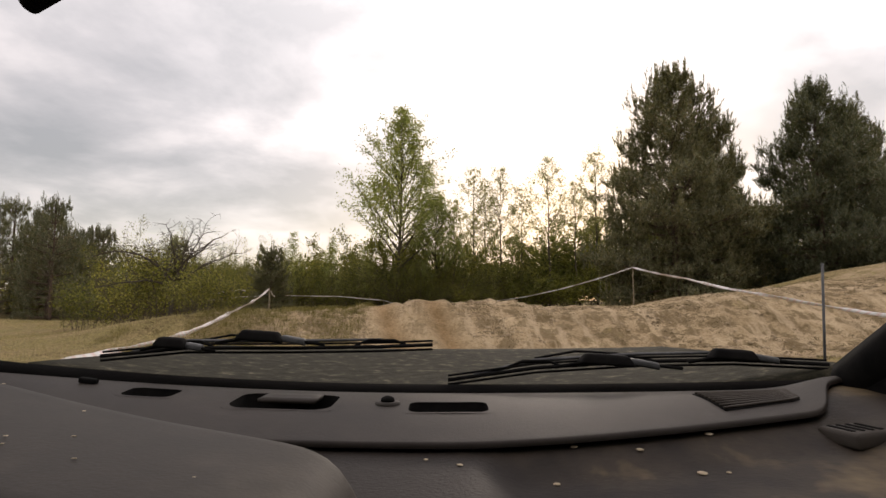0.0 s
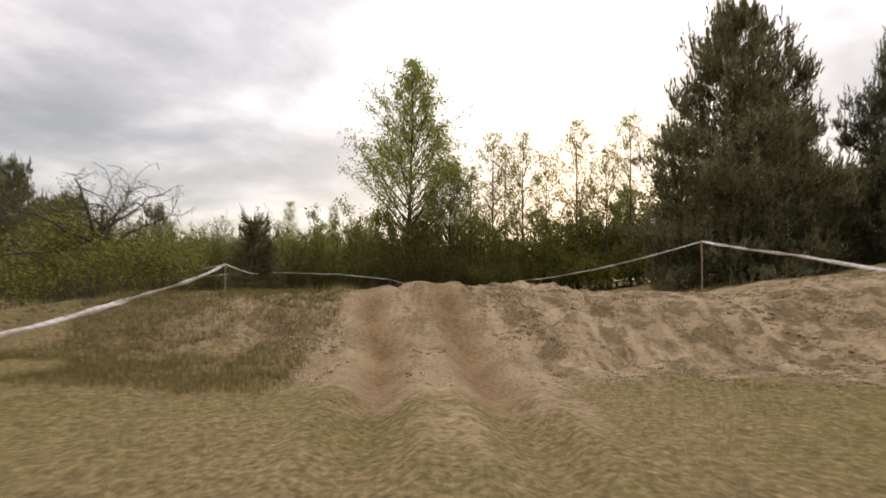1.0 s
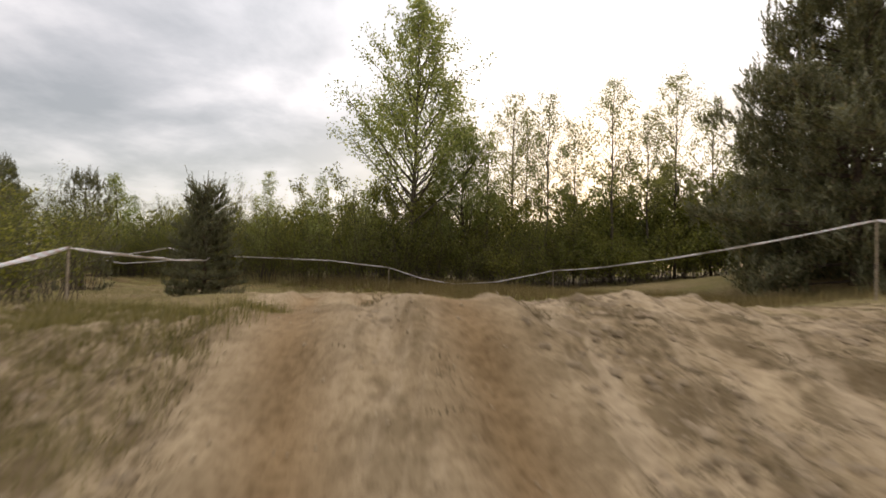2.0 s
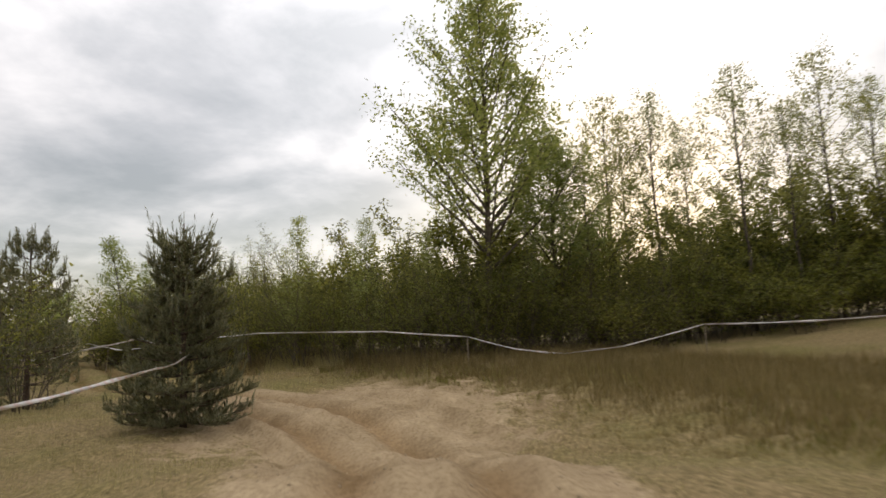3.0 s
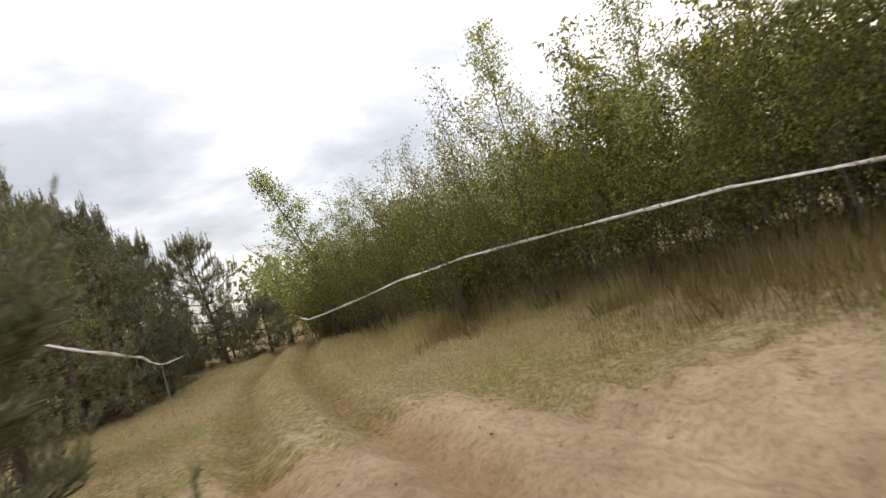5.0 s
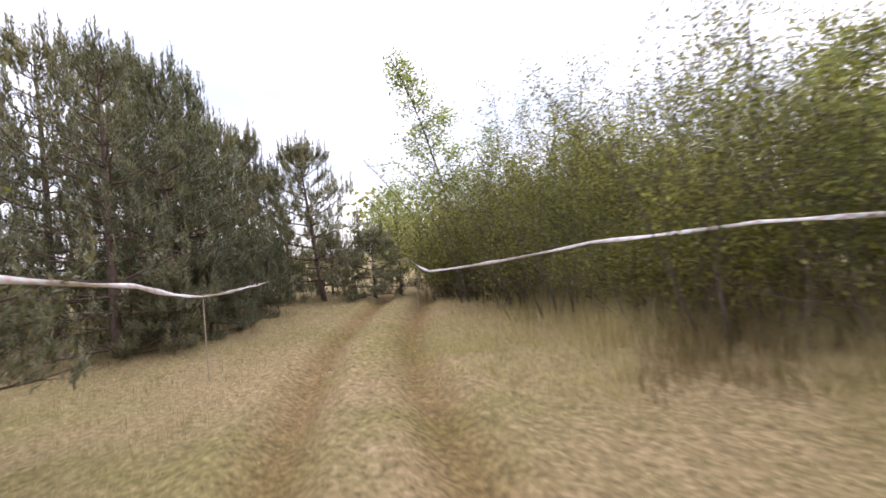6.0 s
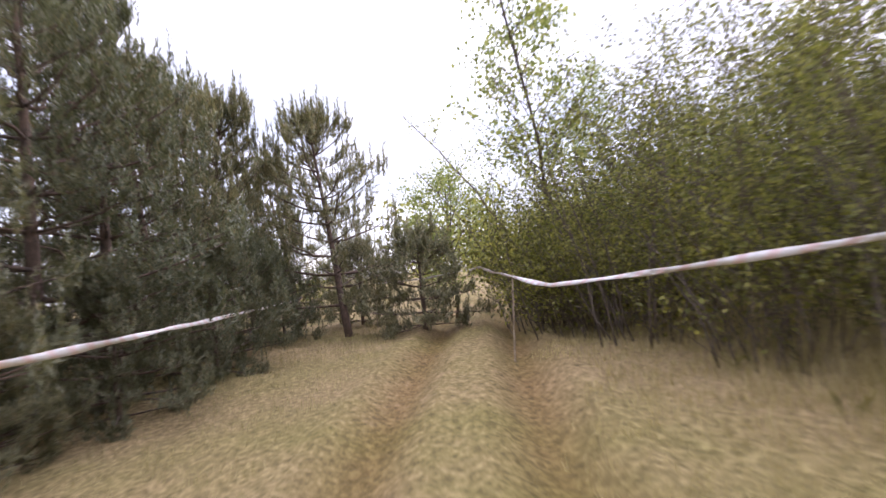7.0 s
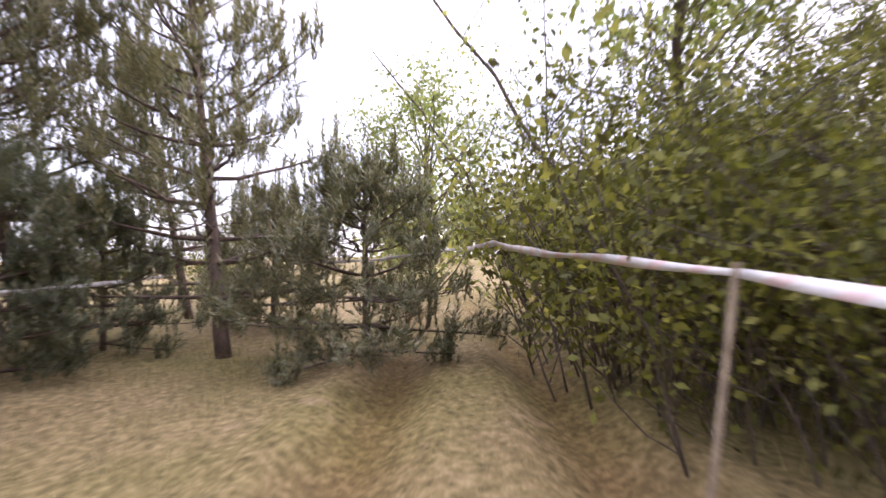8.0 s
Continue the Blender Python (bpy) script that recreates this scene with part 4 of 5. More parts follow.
def build_clods():
    """Crumbs of sand and turf thrown up by wheels."""
    rng = np.random.default_rng(91)
    n = 26000
    x, y = rng.uniform(-20, 10, n), rng.uniform(11, 42, n)
    td, (z, sand, _, face) = track_distance(x, y), land(x, y)
    keep = (sand > 0.3) & ((np.abs(td) < 3.4) | (face > 0.2)) & (rng.random(n) < 0.75)
    x, y, z = x[keep], y[keep], z[keep]
    n = len(x)
    r = 0.006 + 0.020 * rng.random(n) ** 3
    axes = np.array([(1, 0, 0), (-1, 0, 0), (0, 1, 0), (0, -1, 0), (0, 0, 1), (0, 0, -1)], float)
    v = axes[None] * r[:, None, None] * rng.uniform(0.6, 1.3, (n, 6, 1)) * (1.1, 1.1, 0.7)
    a = rng.uniform(0, 6.283, n)
    c, s = np.cos(a)[:, None], np.sin(a)[:, None]
    v = np.stack([v[..., 0] * c - v[..., 1] * s, v[..., 0] * s + v[..., 1] * c, v[..., 2]], -1)
    v += np.stack([x, y, z + 0.25 * r], 1)[:, None]
    f = np.array([(0, 2, 4), (2, 1, 4), (1, 3, 4), (3, 0, 4), (2, 0, 5), (1, 2, 5), (3, 1, 5), (0, 3, 5)])
    f = (f[None] + 6 * np.arange(n)[:, None, None]).reshape(-1, 3)
    ob = mesh_object("sand_clods", v.reshape(-1, 3), f, M_CLOD)
    tagged(ob, "loose crumbs of sand and dry turf on the track", "clods", kind="stuff")


def build_turf_lumps():
    """Broken lumps of crusted sand and dead turf that stick out of the bank's face."""
    rng = np.random.default_rng(93)
    n = 9000
    x, y = rng.uniform(-8, 15, n), rng.uniform(12.2, 19.0, n)
    td, face = track_distance(x, y), land(x, y)[3]
    keep = (face > 0.15) & (W_MASK(x * 1.3 + 5, y * 1.3) > 0.1) & (np.abs(np.abs(td) - 0.72) > 0.42)
    x, y = x[keep], y[keep]
    z, n = land(x, y)[0], int(keep.sum())
    r = 0.018 + 0.060 * rng.random(n) ** 2.2
    a = np.arange(6) * math.pi / 3
    ring = np.stack([np.cos(a), np.sin(a)], 1)
    V = np.zeros((n, 13, 3))
    for k, (size, up) in enumerate(((1.0, -0.25), (0.72, 0.28))):
        V[:, 6 * k:6 * k + 6, :2] = ring[None] * size * rng.uniform(0.65, 1.25, (n, 6, 1))
        V[:, 6 * k:6 * k + 6, 2] = up + rng.uniform(-0.1, 0.1, (n, 6))
    V[:, 12, 2] = rng.uniform(0.25, 0.5, n)
    V = V * r[:, None, None] + np.stack([x, y, z], 1)[:, None]
    f = [(k, (k + 1) % 6, 6 + (k + 1) % 6) for k in range(6)] + [(k, 6 + (k + 1) % 6, 6 + k) for k in range(6)] + [(6 + k, 6 + (k + 1) % 6, 12) for k in range(6)]
    f = (np.array(f)[None] + 13 * np.arange(n)[:, None, None]).reshape(-1, 3)
    ob = mesh_object("turf_lumps", V.reshape(-1, 3), f, M_LUMP)
    tagged(ob, "broken brown lumps of crusted sand on the bank", "clods", kind="stuff")


build_far_woods()
build_turf_lumps()
build_clods()
build_grass()
build_trees()
build_scrub()


# ---- barrier tape ----
def stake(x, y, top, lean=(0, 0), thick=0.022):
    h = height(x, y)
    bm = bmesh.new()
    bmesh.ops.create_cone(bm, cap_ends=True, segments=8, radius1=thick, radius2=thick * 0.85, depth=top - h + 0.25)
    for v in bm.verts:
        v.co.z += (top - h - 0.25) / 2
        v.co.x += lean[0] * max(0, v.co.z); v.co.y += lean[1] * max(0, v.co.z)
    me = bpy.data.meshes.new("wooden_stake")
    bm.to_mesh(me); bm.free()
    me.materials.append(M_STAKE)
    ob = new("wooden_stake", me)
    ob.matrix_basis = pose(x - lean[0] * (top - h), y - lean[1] * (top - h), h)
    tagged(ob, "thin weathered wooden stake holding barrier tape", "stake", "tape stakes")


def tape(points, sag=0.1, width=0.06, twist=0.0, seed=1, loose=0.0):
    """A length of plastic barrier tape hung over two or more points."""
    rng = np.random.default_rng(seed)
    mids = []
    for a, b in zip(points[:-1], points[1:]):
        a, b = np.array(a, float), np.array(b, float)
        t = np.linspace(0, 1, max(8, int(np.linalg.norm(b - a) * 5)))
        m = a[None] * (1 - t)[:, None] + b[None] * t[:, None]
        m[:, 2] -= 4 * sag * t * (1 - t)
        mids.append(m if not mids else m[1:])
    mid = np.concatenate(mids)
    n = len(mid)
    a, b = np.array(points[0], float), np.array(points[-1], float)
    L = float(np.linalg.norm(np.diff(mid, axis=0), axis=1).sum())
    t = np.linspace(0, 1, n)
    ph = rng.uniform(0, 6.28, 3)
    mid[:, 2] += loose * (np.sin(t * 9 + ph[0]) * 0.5 + np.sin(t * 23 + ph[1]) * 0.25) * np.sin(math.pi * t)
    d = (b - a) / np.linalg.norm(b - a)
    side = np.cross(d, (0, 0, 1)); side /= np.linalg.norm(side)
    up = np.cross(side, d)
    ang = twist * t * math.pi + 0.45 * np.sin(t * L * 0.9 + ph[2]) + 0.35 * np.sin(t * L * 3.7 + ph[0])
    pinch = width * (1 - 0.55 * np.exp(-(t * L / 0.25) ** 2) - 0.55 * np.exp(-((1 - t) * L / 0.25) ** 2)) * (0.78 + 0.14 * np.sin(t * L * 1.9 + ph[1]) + 0.12 * np.sin(t * L * 6.3 + ph[2]))
    w = np.cos(ang)[:, None] * up[None] + np.sin(ang)[:, None] * side[None]
    th = np.cross(w, d) * 0.0012
    V = []
    for s, o in ((-0.5, 1), (0.0, 2.2), (0.5, 1), (0.5, -1), (0.0, 0.2), (-0.5, -1)):
        V.append(mid + w * (pinch * s)[:, None] + th * o)
    V = np.stack(V, 1).reshape(-1, 3)
    F = []
    for i in range(n - 1):
        for k in range(6):
            F.append((i * 6 + k, i * 6 + (k + 1) % 6, i * 6 + 6 + (k + 1) % 6, i * 6 + 6 + k))
    F.append((5, 4, 3, 2, 1, 0)); F.append(tuple((n - 1) * 6 + k for k in range(6)))
    ob = mesh_object("barrier_tape", V, F, M_TAPE, smooth=True)
    uv = ob.data.uv_layers.new(name="UVMap")
    vi = np.empty(len(ob.data.loops), np.int32)
    ob.data.loops.foreach_get("vertex_index", vi)
    across = np.array([0, 0.5, 1, 1, 0.5, 0])[vi % 6] * width
    along = (vi // 6) / (n - 1) * L
    uv.data.foreach_set("uv", np.stack([across, along], 1).astype(np.float32).ravel())
    tagged(ob, "white plastic barrier tape with faded red stripes strung between stakes", "barrier tape", "barrier tapes")


def build_tapes():
    """Runs of tape: the points it hangs over, and which of them have a stake (thickness, lean)."""
    plain, thin = (0.022, (0, 0)), (0.012, (0, 0))
    runs = (
        # beside the start, over the bank's shoulder and on to the young pine
        ([(-3.3, 1.0, 0.60), (-4.0, 5.9, 0.64), (-4.85, 10.6, 0.665), (-5.5, 14.6, 1.0), (-5.9, 17.4, 1.31), (-6.2, 19.6, 1.68)], 0.015, 0.10, {5: plain}),
        ([(-6.2, 19.6, 1.68), (-9.0, 29.3, 1.47), (-9.5, 31.0, 1.55)], 0.06, 0.062, {}),
        # past the pines along the inner side of the lane
        ([(-9.6, 31.4, 1.52), (-12.4, 33.5, 1.90), (-17.3, 36.7, 1.40), (-19.5, 38.1, 1.10)], 0.03, 0.062, {3: thin}),
        ([(-19.5, 38.1, 1.10), (-22.9, 40.2, 1.0), (-26.0, 42.2, 0.95), (-31.5, 45.6, 0.92)], 0.02, 0.062, {3: thin}),
        # along the rising side
        ([(8.35, 2.0, 0.80), (8.2, 9.0, 0.92)], 0.05, 0.095, {0: plain, 1: plain}),
        ([(8.2, 9.0, 0.92), (8.16, 13.5, 1.40), (8.13, 18.4, 2.03), (8.12, 23.4, 2.70)], 0.03, 0.095, {3: plain}),
        ([(8.12, 23.4, 2.70), (4.4, 41.5, 1.30)], 0.22, 0.062, {1: plain}),
        # in front of the scrub round the bend
        ([(4.4, 41.5, 1.30), (1.4, 41.1, 0.62), (-0.8, 40.8, 0.46), (-2.6, 40.4, 0.72), (-4.29, 40.02, 1.25)], 0.01, 0.055, {4: plain}),
        ([(-4.29, 40.02, 1.25), (-7.6, 40.65, 1.53), (-13.3, 42.15, 1.62), (-15.8, 42.63, 1.49), (-18.3, 43.1, 1.22), (-20.8, 43.7, 1.03), (-22.0, 44.35, 1.14)], 0.012, 0.066, {6: (0.014, (0.16, -0.05))}),
        ([(-22.0, 44.35, 1.14), (-24.6, 46.2, 1.30), (-25.6, 46.6, 1.26)], 0.02, 0.062, {}),
        ([(-25.6, 46.6, 1.26), (-29.5, 46.8, 1.12)], 0.05, 0.05, {1: thin}),
    )
    for n, (points, sag, width, stakes) in enumerate(runs):
        tape(points, sag, width, seed=20 + n, loose=0.02)
        for k, (thick, lean) in stakes.items():
            x, y, z = points[k]
            stake(x, y, z + 0.03, lean, thick)


build_tapes()


# ---- the car that starts the run ----
M_PLASTIC = grained("dusty_dark_plastic", [(0.3, (0.022, 0.0170, 0.0138)), (0.64, (0.036, 0.028, 0.022)), (0.78, (0.058, 0.047, 0.037))], 3.5, 0.55, 0.25, 240, 0.002)
M_COWL = grained("dusty_cowl_plastic", [(0.3, (0.026, 0.0215, 0.0175)), (0.62, (0.046, 0.037, 0.029)), (0.80, (0.095, 0.080, 0.060))], 3.0, 0.5, 0.25, 240, 0.002)
M_BLACK = grained("black_rubber", [(0.3, (0.005, 0.005, 0.005)), (0.7, (0.012, 0.011, 0.010))], 20, 0.85, 0.3, 120, 0.002)
# the pale stops paint mud spatter and also broken sky reflections
M_PAINT = grained("olive_paint_mud_and_glints", [(0.3, (0.018, 0.017, 0.011)), (0.56, (0.036, 0.033, 0.022)), (0.66, (0.085, 0.075, 0.052)), (0.76, (0.22, 0.19, 0.14))], 26.0, 0.6, 0.5, 60, 0.006, second=0.6)
M_BLACK.node_tree.nodes["Principled BSDF"].inputs["Specular IOR Level"].default_value = 0.06
for m in (M_PLASTIC, M_COWL, M_PAINT):
    m.node_tree.nodes["Principled BSDF"].inputs["Specular IOR Level"].default_value = 0.22
    m.node_tree.nodes["Principled BSDF"].inputs["Roughness"].default_value = 0.62
M_PAINT.node_tree.nodes["Principled BSDF"].inputs["Specular IOR Level"].default_value = 0.08
M_PAINT.node_tree.nodes["Principled BSDF"].inputs["Roughness"].default_value = 0.85
M_SEAL = grained("perished_black_seal", [(0.3, (0.0016, 0.0015, 0.0014)), (0.7, (0.004, 0.0036, 0.0032))], 25, 0.95, 0.4, 90, 0.003)
M_SEAL.node_tree.nodes["Principled BSDF"].inputs["Specular IOR Level"].default_value = 0.02
M_METAL = grained("worn_grey_metal", [(0.3, (0.05, 0.05, 0.05)), (0.7, (0.12, 0.12, 0.12))], 20, 0.5, 0.2, 100, 0.001, 0.8)
M_MUD = grained("dried_mud", [(0.3, (0.38, 0.30, 0.20)), (0.7, (0.58, 0.48, 0.34))], 30, 0.95, 0.6, 150, 0.003)
M_DUSTY = grained("sandy_dusty_plastic", [(0.46, (0.020, 0.0150, 0.0122)), (0.58, (0.041, 0.031, 0.022)), (0.70, (0.18, 0.13, 0.072))], 4.0, 0.62, 0.35, 200, 0.003)
M_DUSTY.node_tree.nodes["Principled BSDF"].inputs["Specular IOR Level"].default_value = 0.18


def sheet(name, grid, mat, parent, thick=0.012, label=""):
    """A shell with thickness from rows of points."""
    g = np.asarray(grid, float)
    r, c, _ = g.shape
    low = g.copy()
    low[..., 2] -= thick
    verts = np.concatenate([g.reshape(-1, 3), low.reshape(-1, 3)])
    i = np.arange(r * c).reshape(r, c)
    F = []
    for a in range(r - 1):
        for b in range(c - 1):
            q = (i[a, b], i[a, b + 1], i[a + 1, b + 1], i[a + 1, b])
            F.append(q)
            F.append(tuple(k + r * c for k in q[::-1]))
    edge = [i[0, k] for k in range(c)] + [i[k, c - 1] for k in range(1, r)] + [i[r - 1, k] for k in range(c - 2, -1, -1)] + [i[k, 0] for k in range(r - 2, 0, -1)]
    for a, b in zip(edge, edge[1:] + edge[:1]):
        F.append((b, a, a + r * c, b + r * c))
    return mesh_object(name, verts, [tuple(int(k) for k in f) for f in F], mat, parent, label, smooth=True)


def box(name, size, at, mat, parent, label="", bevel=0.01, turn=(0, 0, 0)):
    bm = bmesh.new()
    bmesh.ops.create_cube(bm, size=1.0)
    bmesh.ops.scale(bm, vec=size, verts=bm.verts)
    bmesh.ops.bevel(bm, geom=list(bm.edges), offset=min(bevel, min(size) * 0.45), segments=3, affect="EDGES", profile=0.5)
    bmesh.ops.transform(bm, matrix=pose(*at, *turn), verts=bm.verts)
    return part(name, bm, mat, parent, label)


def rod(name, pts, radii, mat, parent, label="", sides=8):
    t = Tubes()
    t.add(pts, radii, sides)
    return mesh_object(name, t.v, t.f, mat, parent, label, smooth=True)


EYE = np.array((0.0, 0.0, 1.294))


def back_edge(x):
    """Foot of the windscreen."""
    return 1.0 - 0.05 * x * x, 1.134 + (0.070 if x < 0 else 0.030) * x * x


def lip_edge(x):
    """Rear edge of the padded dashboard top."""
    end = float(smooth_step(0.50, 0.66, x))
    return 0.70 + 0.25 * x * x + 0.125 * end, 1.124 + (0.065 * (math.sqrt(x * x + 0.01) - 0.1) if x > 0 else 0.0) + 0.010 * end


def pad_point(x, v, lift=0.0):
    (yb, zb), (yl, zl) = back_edge(x), lip_edge(x)
    return (x, yb + (yl - yb) * v, zb + (zl - zb) * v + 0.010 * math.sin(math.pi * v) + lift)


def rounded_outline(x0, x1, v0, v1, corner=0.45, steps=5):
    """Outline of a slot with rounded ends, in the pad's own x and depth."""
    cx, cv, hx, hv = (x0 + x1) / 2, (v0 + v1) / 2, (x1 - x0) / 2, (v1 - v0) / 2
    rx, rv = corner * 0.30 * (v1 - v0), corner * (v1 - v0)
    pts = []
    for sx, sv, a0 in ((1, 1, 0), (-1, 1, 90), (-1, -1, 180), (1, -1, 270)):
        for k in range(steps + 1):
            a = math.radians(a0 + 90 * k / steps)
            pts.append((cx + sx * (hx - rx) + rx * math.cos(a), cv + sv * (hv - rv) + rv * math.sin(a)))
    return pts


VENTS = ((-0.517, -0.427, 0.225, 0.487, False), (-0.328, -0.164, 0.216, 0.625, True), (-0.054, 0.071, 0.399, 0.638, False))


def build_dashboard(car):
    xs = np.unique(np.concatenate([np.linspace(-0.88, 0.74, 163)] + [(a[0], a[1]) for a in VENTS]))
    vs = np.unique(np.concatenate([np.linspace(0, 1, 32)] + [(a[2], a[3]) for a in VENTS]))
    last = len(vs) - 1
    rows = [[pad_point(x, v) for x in xs] for v in vs]
    for k in range(1, 6):
        a = k / 5 * math.pi * 0.6
        rows.append([(x, lip_edge(x)[0] - 0.005 * math.sin(a), lip_edge(x)[1] - 0.006 * (1 - math.cos(a))) for x in xs])
    g = np.array(rows)
    r, c, _ = g.shape
    idx = np.arange(r * c).reshape(r, c)
    F = []
    for i in range(r - 1):
        for j in range(c - 1):
            x, v = (xs[j] + xs[j + 1]) / 2, (vs[min(i, last)] + vs[min(i + 1, last)]) / 2
            if i < last and any(x0 < x < x1 and v0 < v < v1 for x0, x1, v0, v1, _ in VENTS):
                continue
            F.append((idx[i, j], idx[i, j + 1], idx[i + 1, j + 1], idx[i + 1, j]))
    mesh_object("dashboard_pad", g.reshape(-1, 3), [tuple(int(k) for k in f) for f in F], M_PLASTIC, car, "dark padded dashboard top with sunken vents", smooth=True)
    # sunken vents: a flange on the pad, four walls and a floor
    for x0, x1, v0, v1, flap in VENTS:
        inner, outer = rounded_outline(x0 + 0.003, x1 - 0.003, v0 + 0.012, v1 - 0.012, 0.24), rounded_outline(x0 - 0.003, x1 + 0.003, v0 - 0.010, v1 + 0.010, 0.1)
        n = len(inner)
        V = [pad_point(x, v, 0.0005) for x, v in outer] + [pad_point(x, v, 0.0003) for x, v in inner]
        vent = mesh_object("defroster_vent", V, [(k, (k + 1) % n, n + (k + 1) % n, n + k) for k in range(n)], M_PLASTIC, car, "", smooth=False)
        V = [pad_point(x, v, 0.0002) for x, v in inner] + [pad_point(x, v, -0.035) for x, v in inner]
        mesh_object("well", V, [(k, (k + 1) % n, n + (k + 1) % n, n + k) for k in range(n)] + [tuple(range(n, 2 * n))], M_BLACK, vent, "black sunken well")
        if flap:
            w = x1 - x0
            rows = [[pad_point(x0 + w * (0.24 + 0.55 * u), v0 - 0.01 + (v1 - v0) * 0.62 * v, 0.001 + 0.002 * v) for u in np.linspace(0, 1, 6)] for v in np.linspace(0, 1, 4)]
            sheet("flap", rows, M_PLASTIC, vent, 0.006)
    # rubber seal along the foot of the windscreen
    xs = np.linspace(-0.88, 0.74, 60)
    seal = [[(x, back_edge(x)[0] + dy, back_edge(x)[1] + dz) for x in xs] for dy, dz in ((0.055, 0.006), (0.045, 0.008), (0.02, 0.006), (-0.006, 0.002), (-0.014, -0.004))]
    sheet("windscreen_seal", seal, M_SEAL, car, 0.02, "black rubber windscreen seal")
    # lower dashboard: a hollow tray on the passenger's side
    xs2 = np.linspace(-0.78, 0.74, 90)
    vv = np.linspace(0, 1, 34)
    sheet("lower_dashboard", [[(x, *lower_point(x, v)) for x in xs2] for v in vv], M_DUSTY, car, 0.01, "lower dashboard dusted with yellow sand")
    # instrument cowl on the driver's side
    us = np.linspace(-0.86, -0.04, 60)
    yf = np.interp(us, (-0.86, -0.48, -0.28, -0.13, -0.06), (0.60, 0.60, 0.575, 0.55, 0.51))
    zf = np.interp(us, (-0.86, -0.48, -0.385, -0.285, -0.192, -0.126, -0.091, -0.066, -0.04), (1.252, 1.214, 1.195, 1.178, 1.167, 1.159, 1.148, 1.116, 1.014))
    for _ in range(3):
        yf[1:-1] = (yf[:-2] + yf[1:-1] * 2 + yf[2:]) / 4
        zf[1:-1] = (zf[:-2] + zf[1:-1] * 2 + zf[2:]) / 4
    rows = []
    for v in np.linspace(0, 1, 30):
        drop = 0.035 * max(0, 1 - v / 0.10) ** 2 + 0.30 * max(0, v - 0.72) ** 2 / 0.08
        rows.append([(x, y + 0.02 - v * 0.34, z - drop + 0.004 * math.sin(math.pi * v)) for x, y, z in zip(us, yf, zf)])
    sheet("instrument_cowl", rows, M_COWL, car, 0.012, "smooth dusty grey-brown instrument cowl")
    # specks of dust dried on the cowl
    rng = np.random.default_rng(83)
    for _ in range(26):
        x, y, z = rows[int(rng.integers(3, 20))][int(rng.integers(4, 50))]
        bm = bmesh.new()
        bmesh.ops.create_icosphere(bm, subdivisions=1, radius=float(rng.uniform(0.0008, 0.0020)))
        for w in bm.verts:
            w.co.x *= float(rng.uniform(0.8, 2.2)); w.co.z *= 0.3
        bmesh.ops.translate(bm, vec=(x + float(rng.uniform(-0.006, 0.006)), y, z + 0.0008), verts=bm.verts)
        part("dust_speck", bm, M_MUD, car)
    # fittings on the pad
    p = pad_point(*(-0.085, 0.457))
    rod("sensor_knob", [(p[0], p[1], p[2] - 0.005), (p[0], p[1], p[2] + 0.003), (p[0], p[1], p[2] + 0.004)], (0.020, 0.019, 0.012), M_COWL, car, "", 16)
    rod("sensor_lens", [(p[0], p[1], p[2] + 0.003), (p[0], p[1], p[2] + 0.009), (p[0], p[1], p[2] + 0.012)], (0.011, 0.010, 0.004), M_BLACK, car, "", 12)
    p = pad_point(*(-0.599, 0.209))
    box("clip", (0.030, 0.012, 0.010), (p[0], p[1], p[2] + 0.004), M_BLACK, car, "", 0.003, (0, 8, 0))
    grille = new("speaker_grille")
    grille.parent = car
    corners = np.array(((0.397, 0.412), (0.535, 0.564), (0.391, 0.863), (0.52, 0.812)))

    def on_grille(u, v, lift):
        c = (corners[0] * (1 - u) + corners[1] * u) * (1 - v) + (corners[2] * (1 - u) + corners[3] * u) * v
        return pad_point(float(c[0]), float(c[1]), lift)

    sheet("grille_plate", [[on_grille(u, v, 0.0012) for u in np.linspace(0, 1, 12)] for v in np.linspace(0, 1, 8)], M_BLACK, grille, 0.004)
    for k in range(9):
        v = (k + 0.5) / 9
        rod("slat", [on_grille(u, v, 0.0034) for u in np.linspace(0.01, 0.99, 8)], [0.0022] * 8, M_COWL, grille, "", 6)
    # dried mud flecks
    rng = np.random.default_rng(81)
    for x, v, s in ((0.165, 0.02, 0.8), (0.245, 0.045, 0.8), (0.345, 0.02, 1.0), (0.30, 0.13, 1.0), (0.13, 0.12, 0.7), (0.02, 0.10, 0.6), (-0.02, 0.07, 0.5), (0.33, 0.14, 0.5)):
        y, z = lower_point(x, v)
        bm = bmesh.new()
        bmesh.ops.create_icosphere(bm, subdivisions=2, radius=0.006 * s)
        for w in bm.verts:
            w.co.x *= rng.uniform(0.8, 1.2); w.co.z *= 0.3
        bmesh.ops.translate(bm, vec=(x, y, z + 0.001), verts=bm.verts)
        part("mud_fleck", bm, M_MUD, car, "dried pale mud fleck")


def lower_point(x, v):
    """Depth and height of the lower dashboard, hollowed into a tray."""
    yl, zl = lip_edge(x)
    y = yl + 0.012 - v * (yl - 0.10)
    hollow = smooth_step(0.03, 0.10, x) * (1 - smooth_step(0.50, 0.66, x)) * smooth_step(0.0, 0.12, v) * (1 - smooth_step(0.26, 0.52, v))
    return y, float(zl - 0.012 - 0.030 * v - 0.022 * hollow + 0.012 * smooth_step(0.3, 0.6, v))


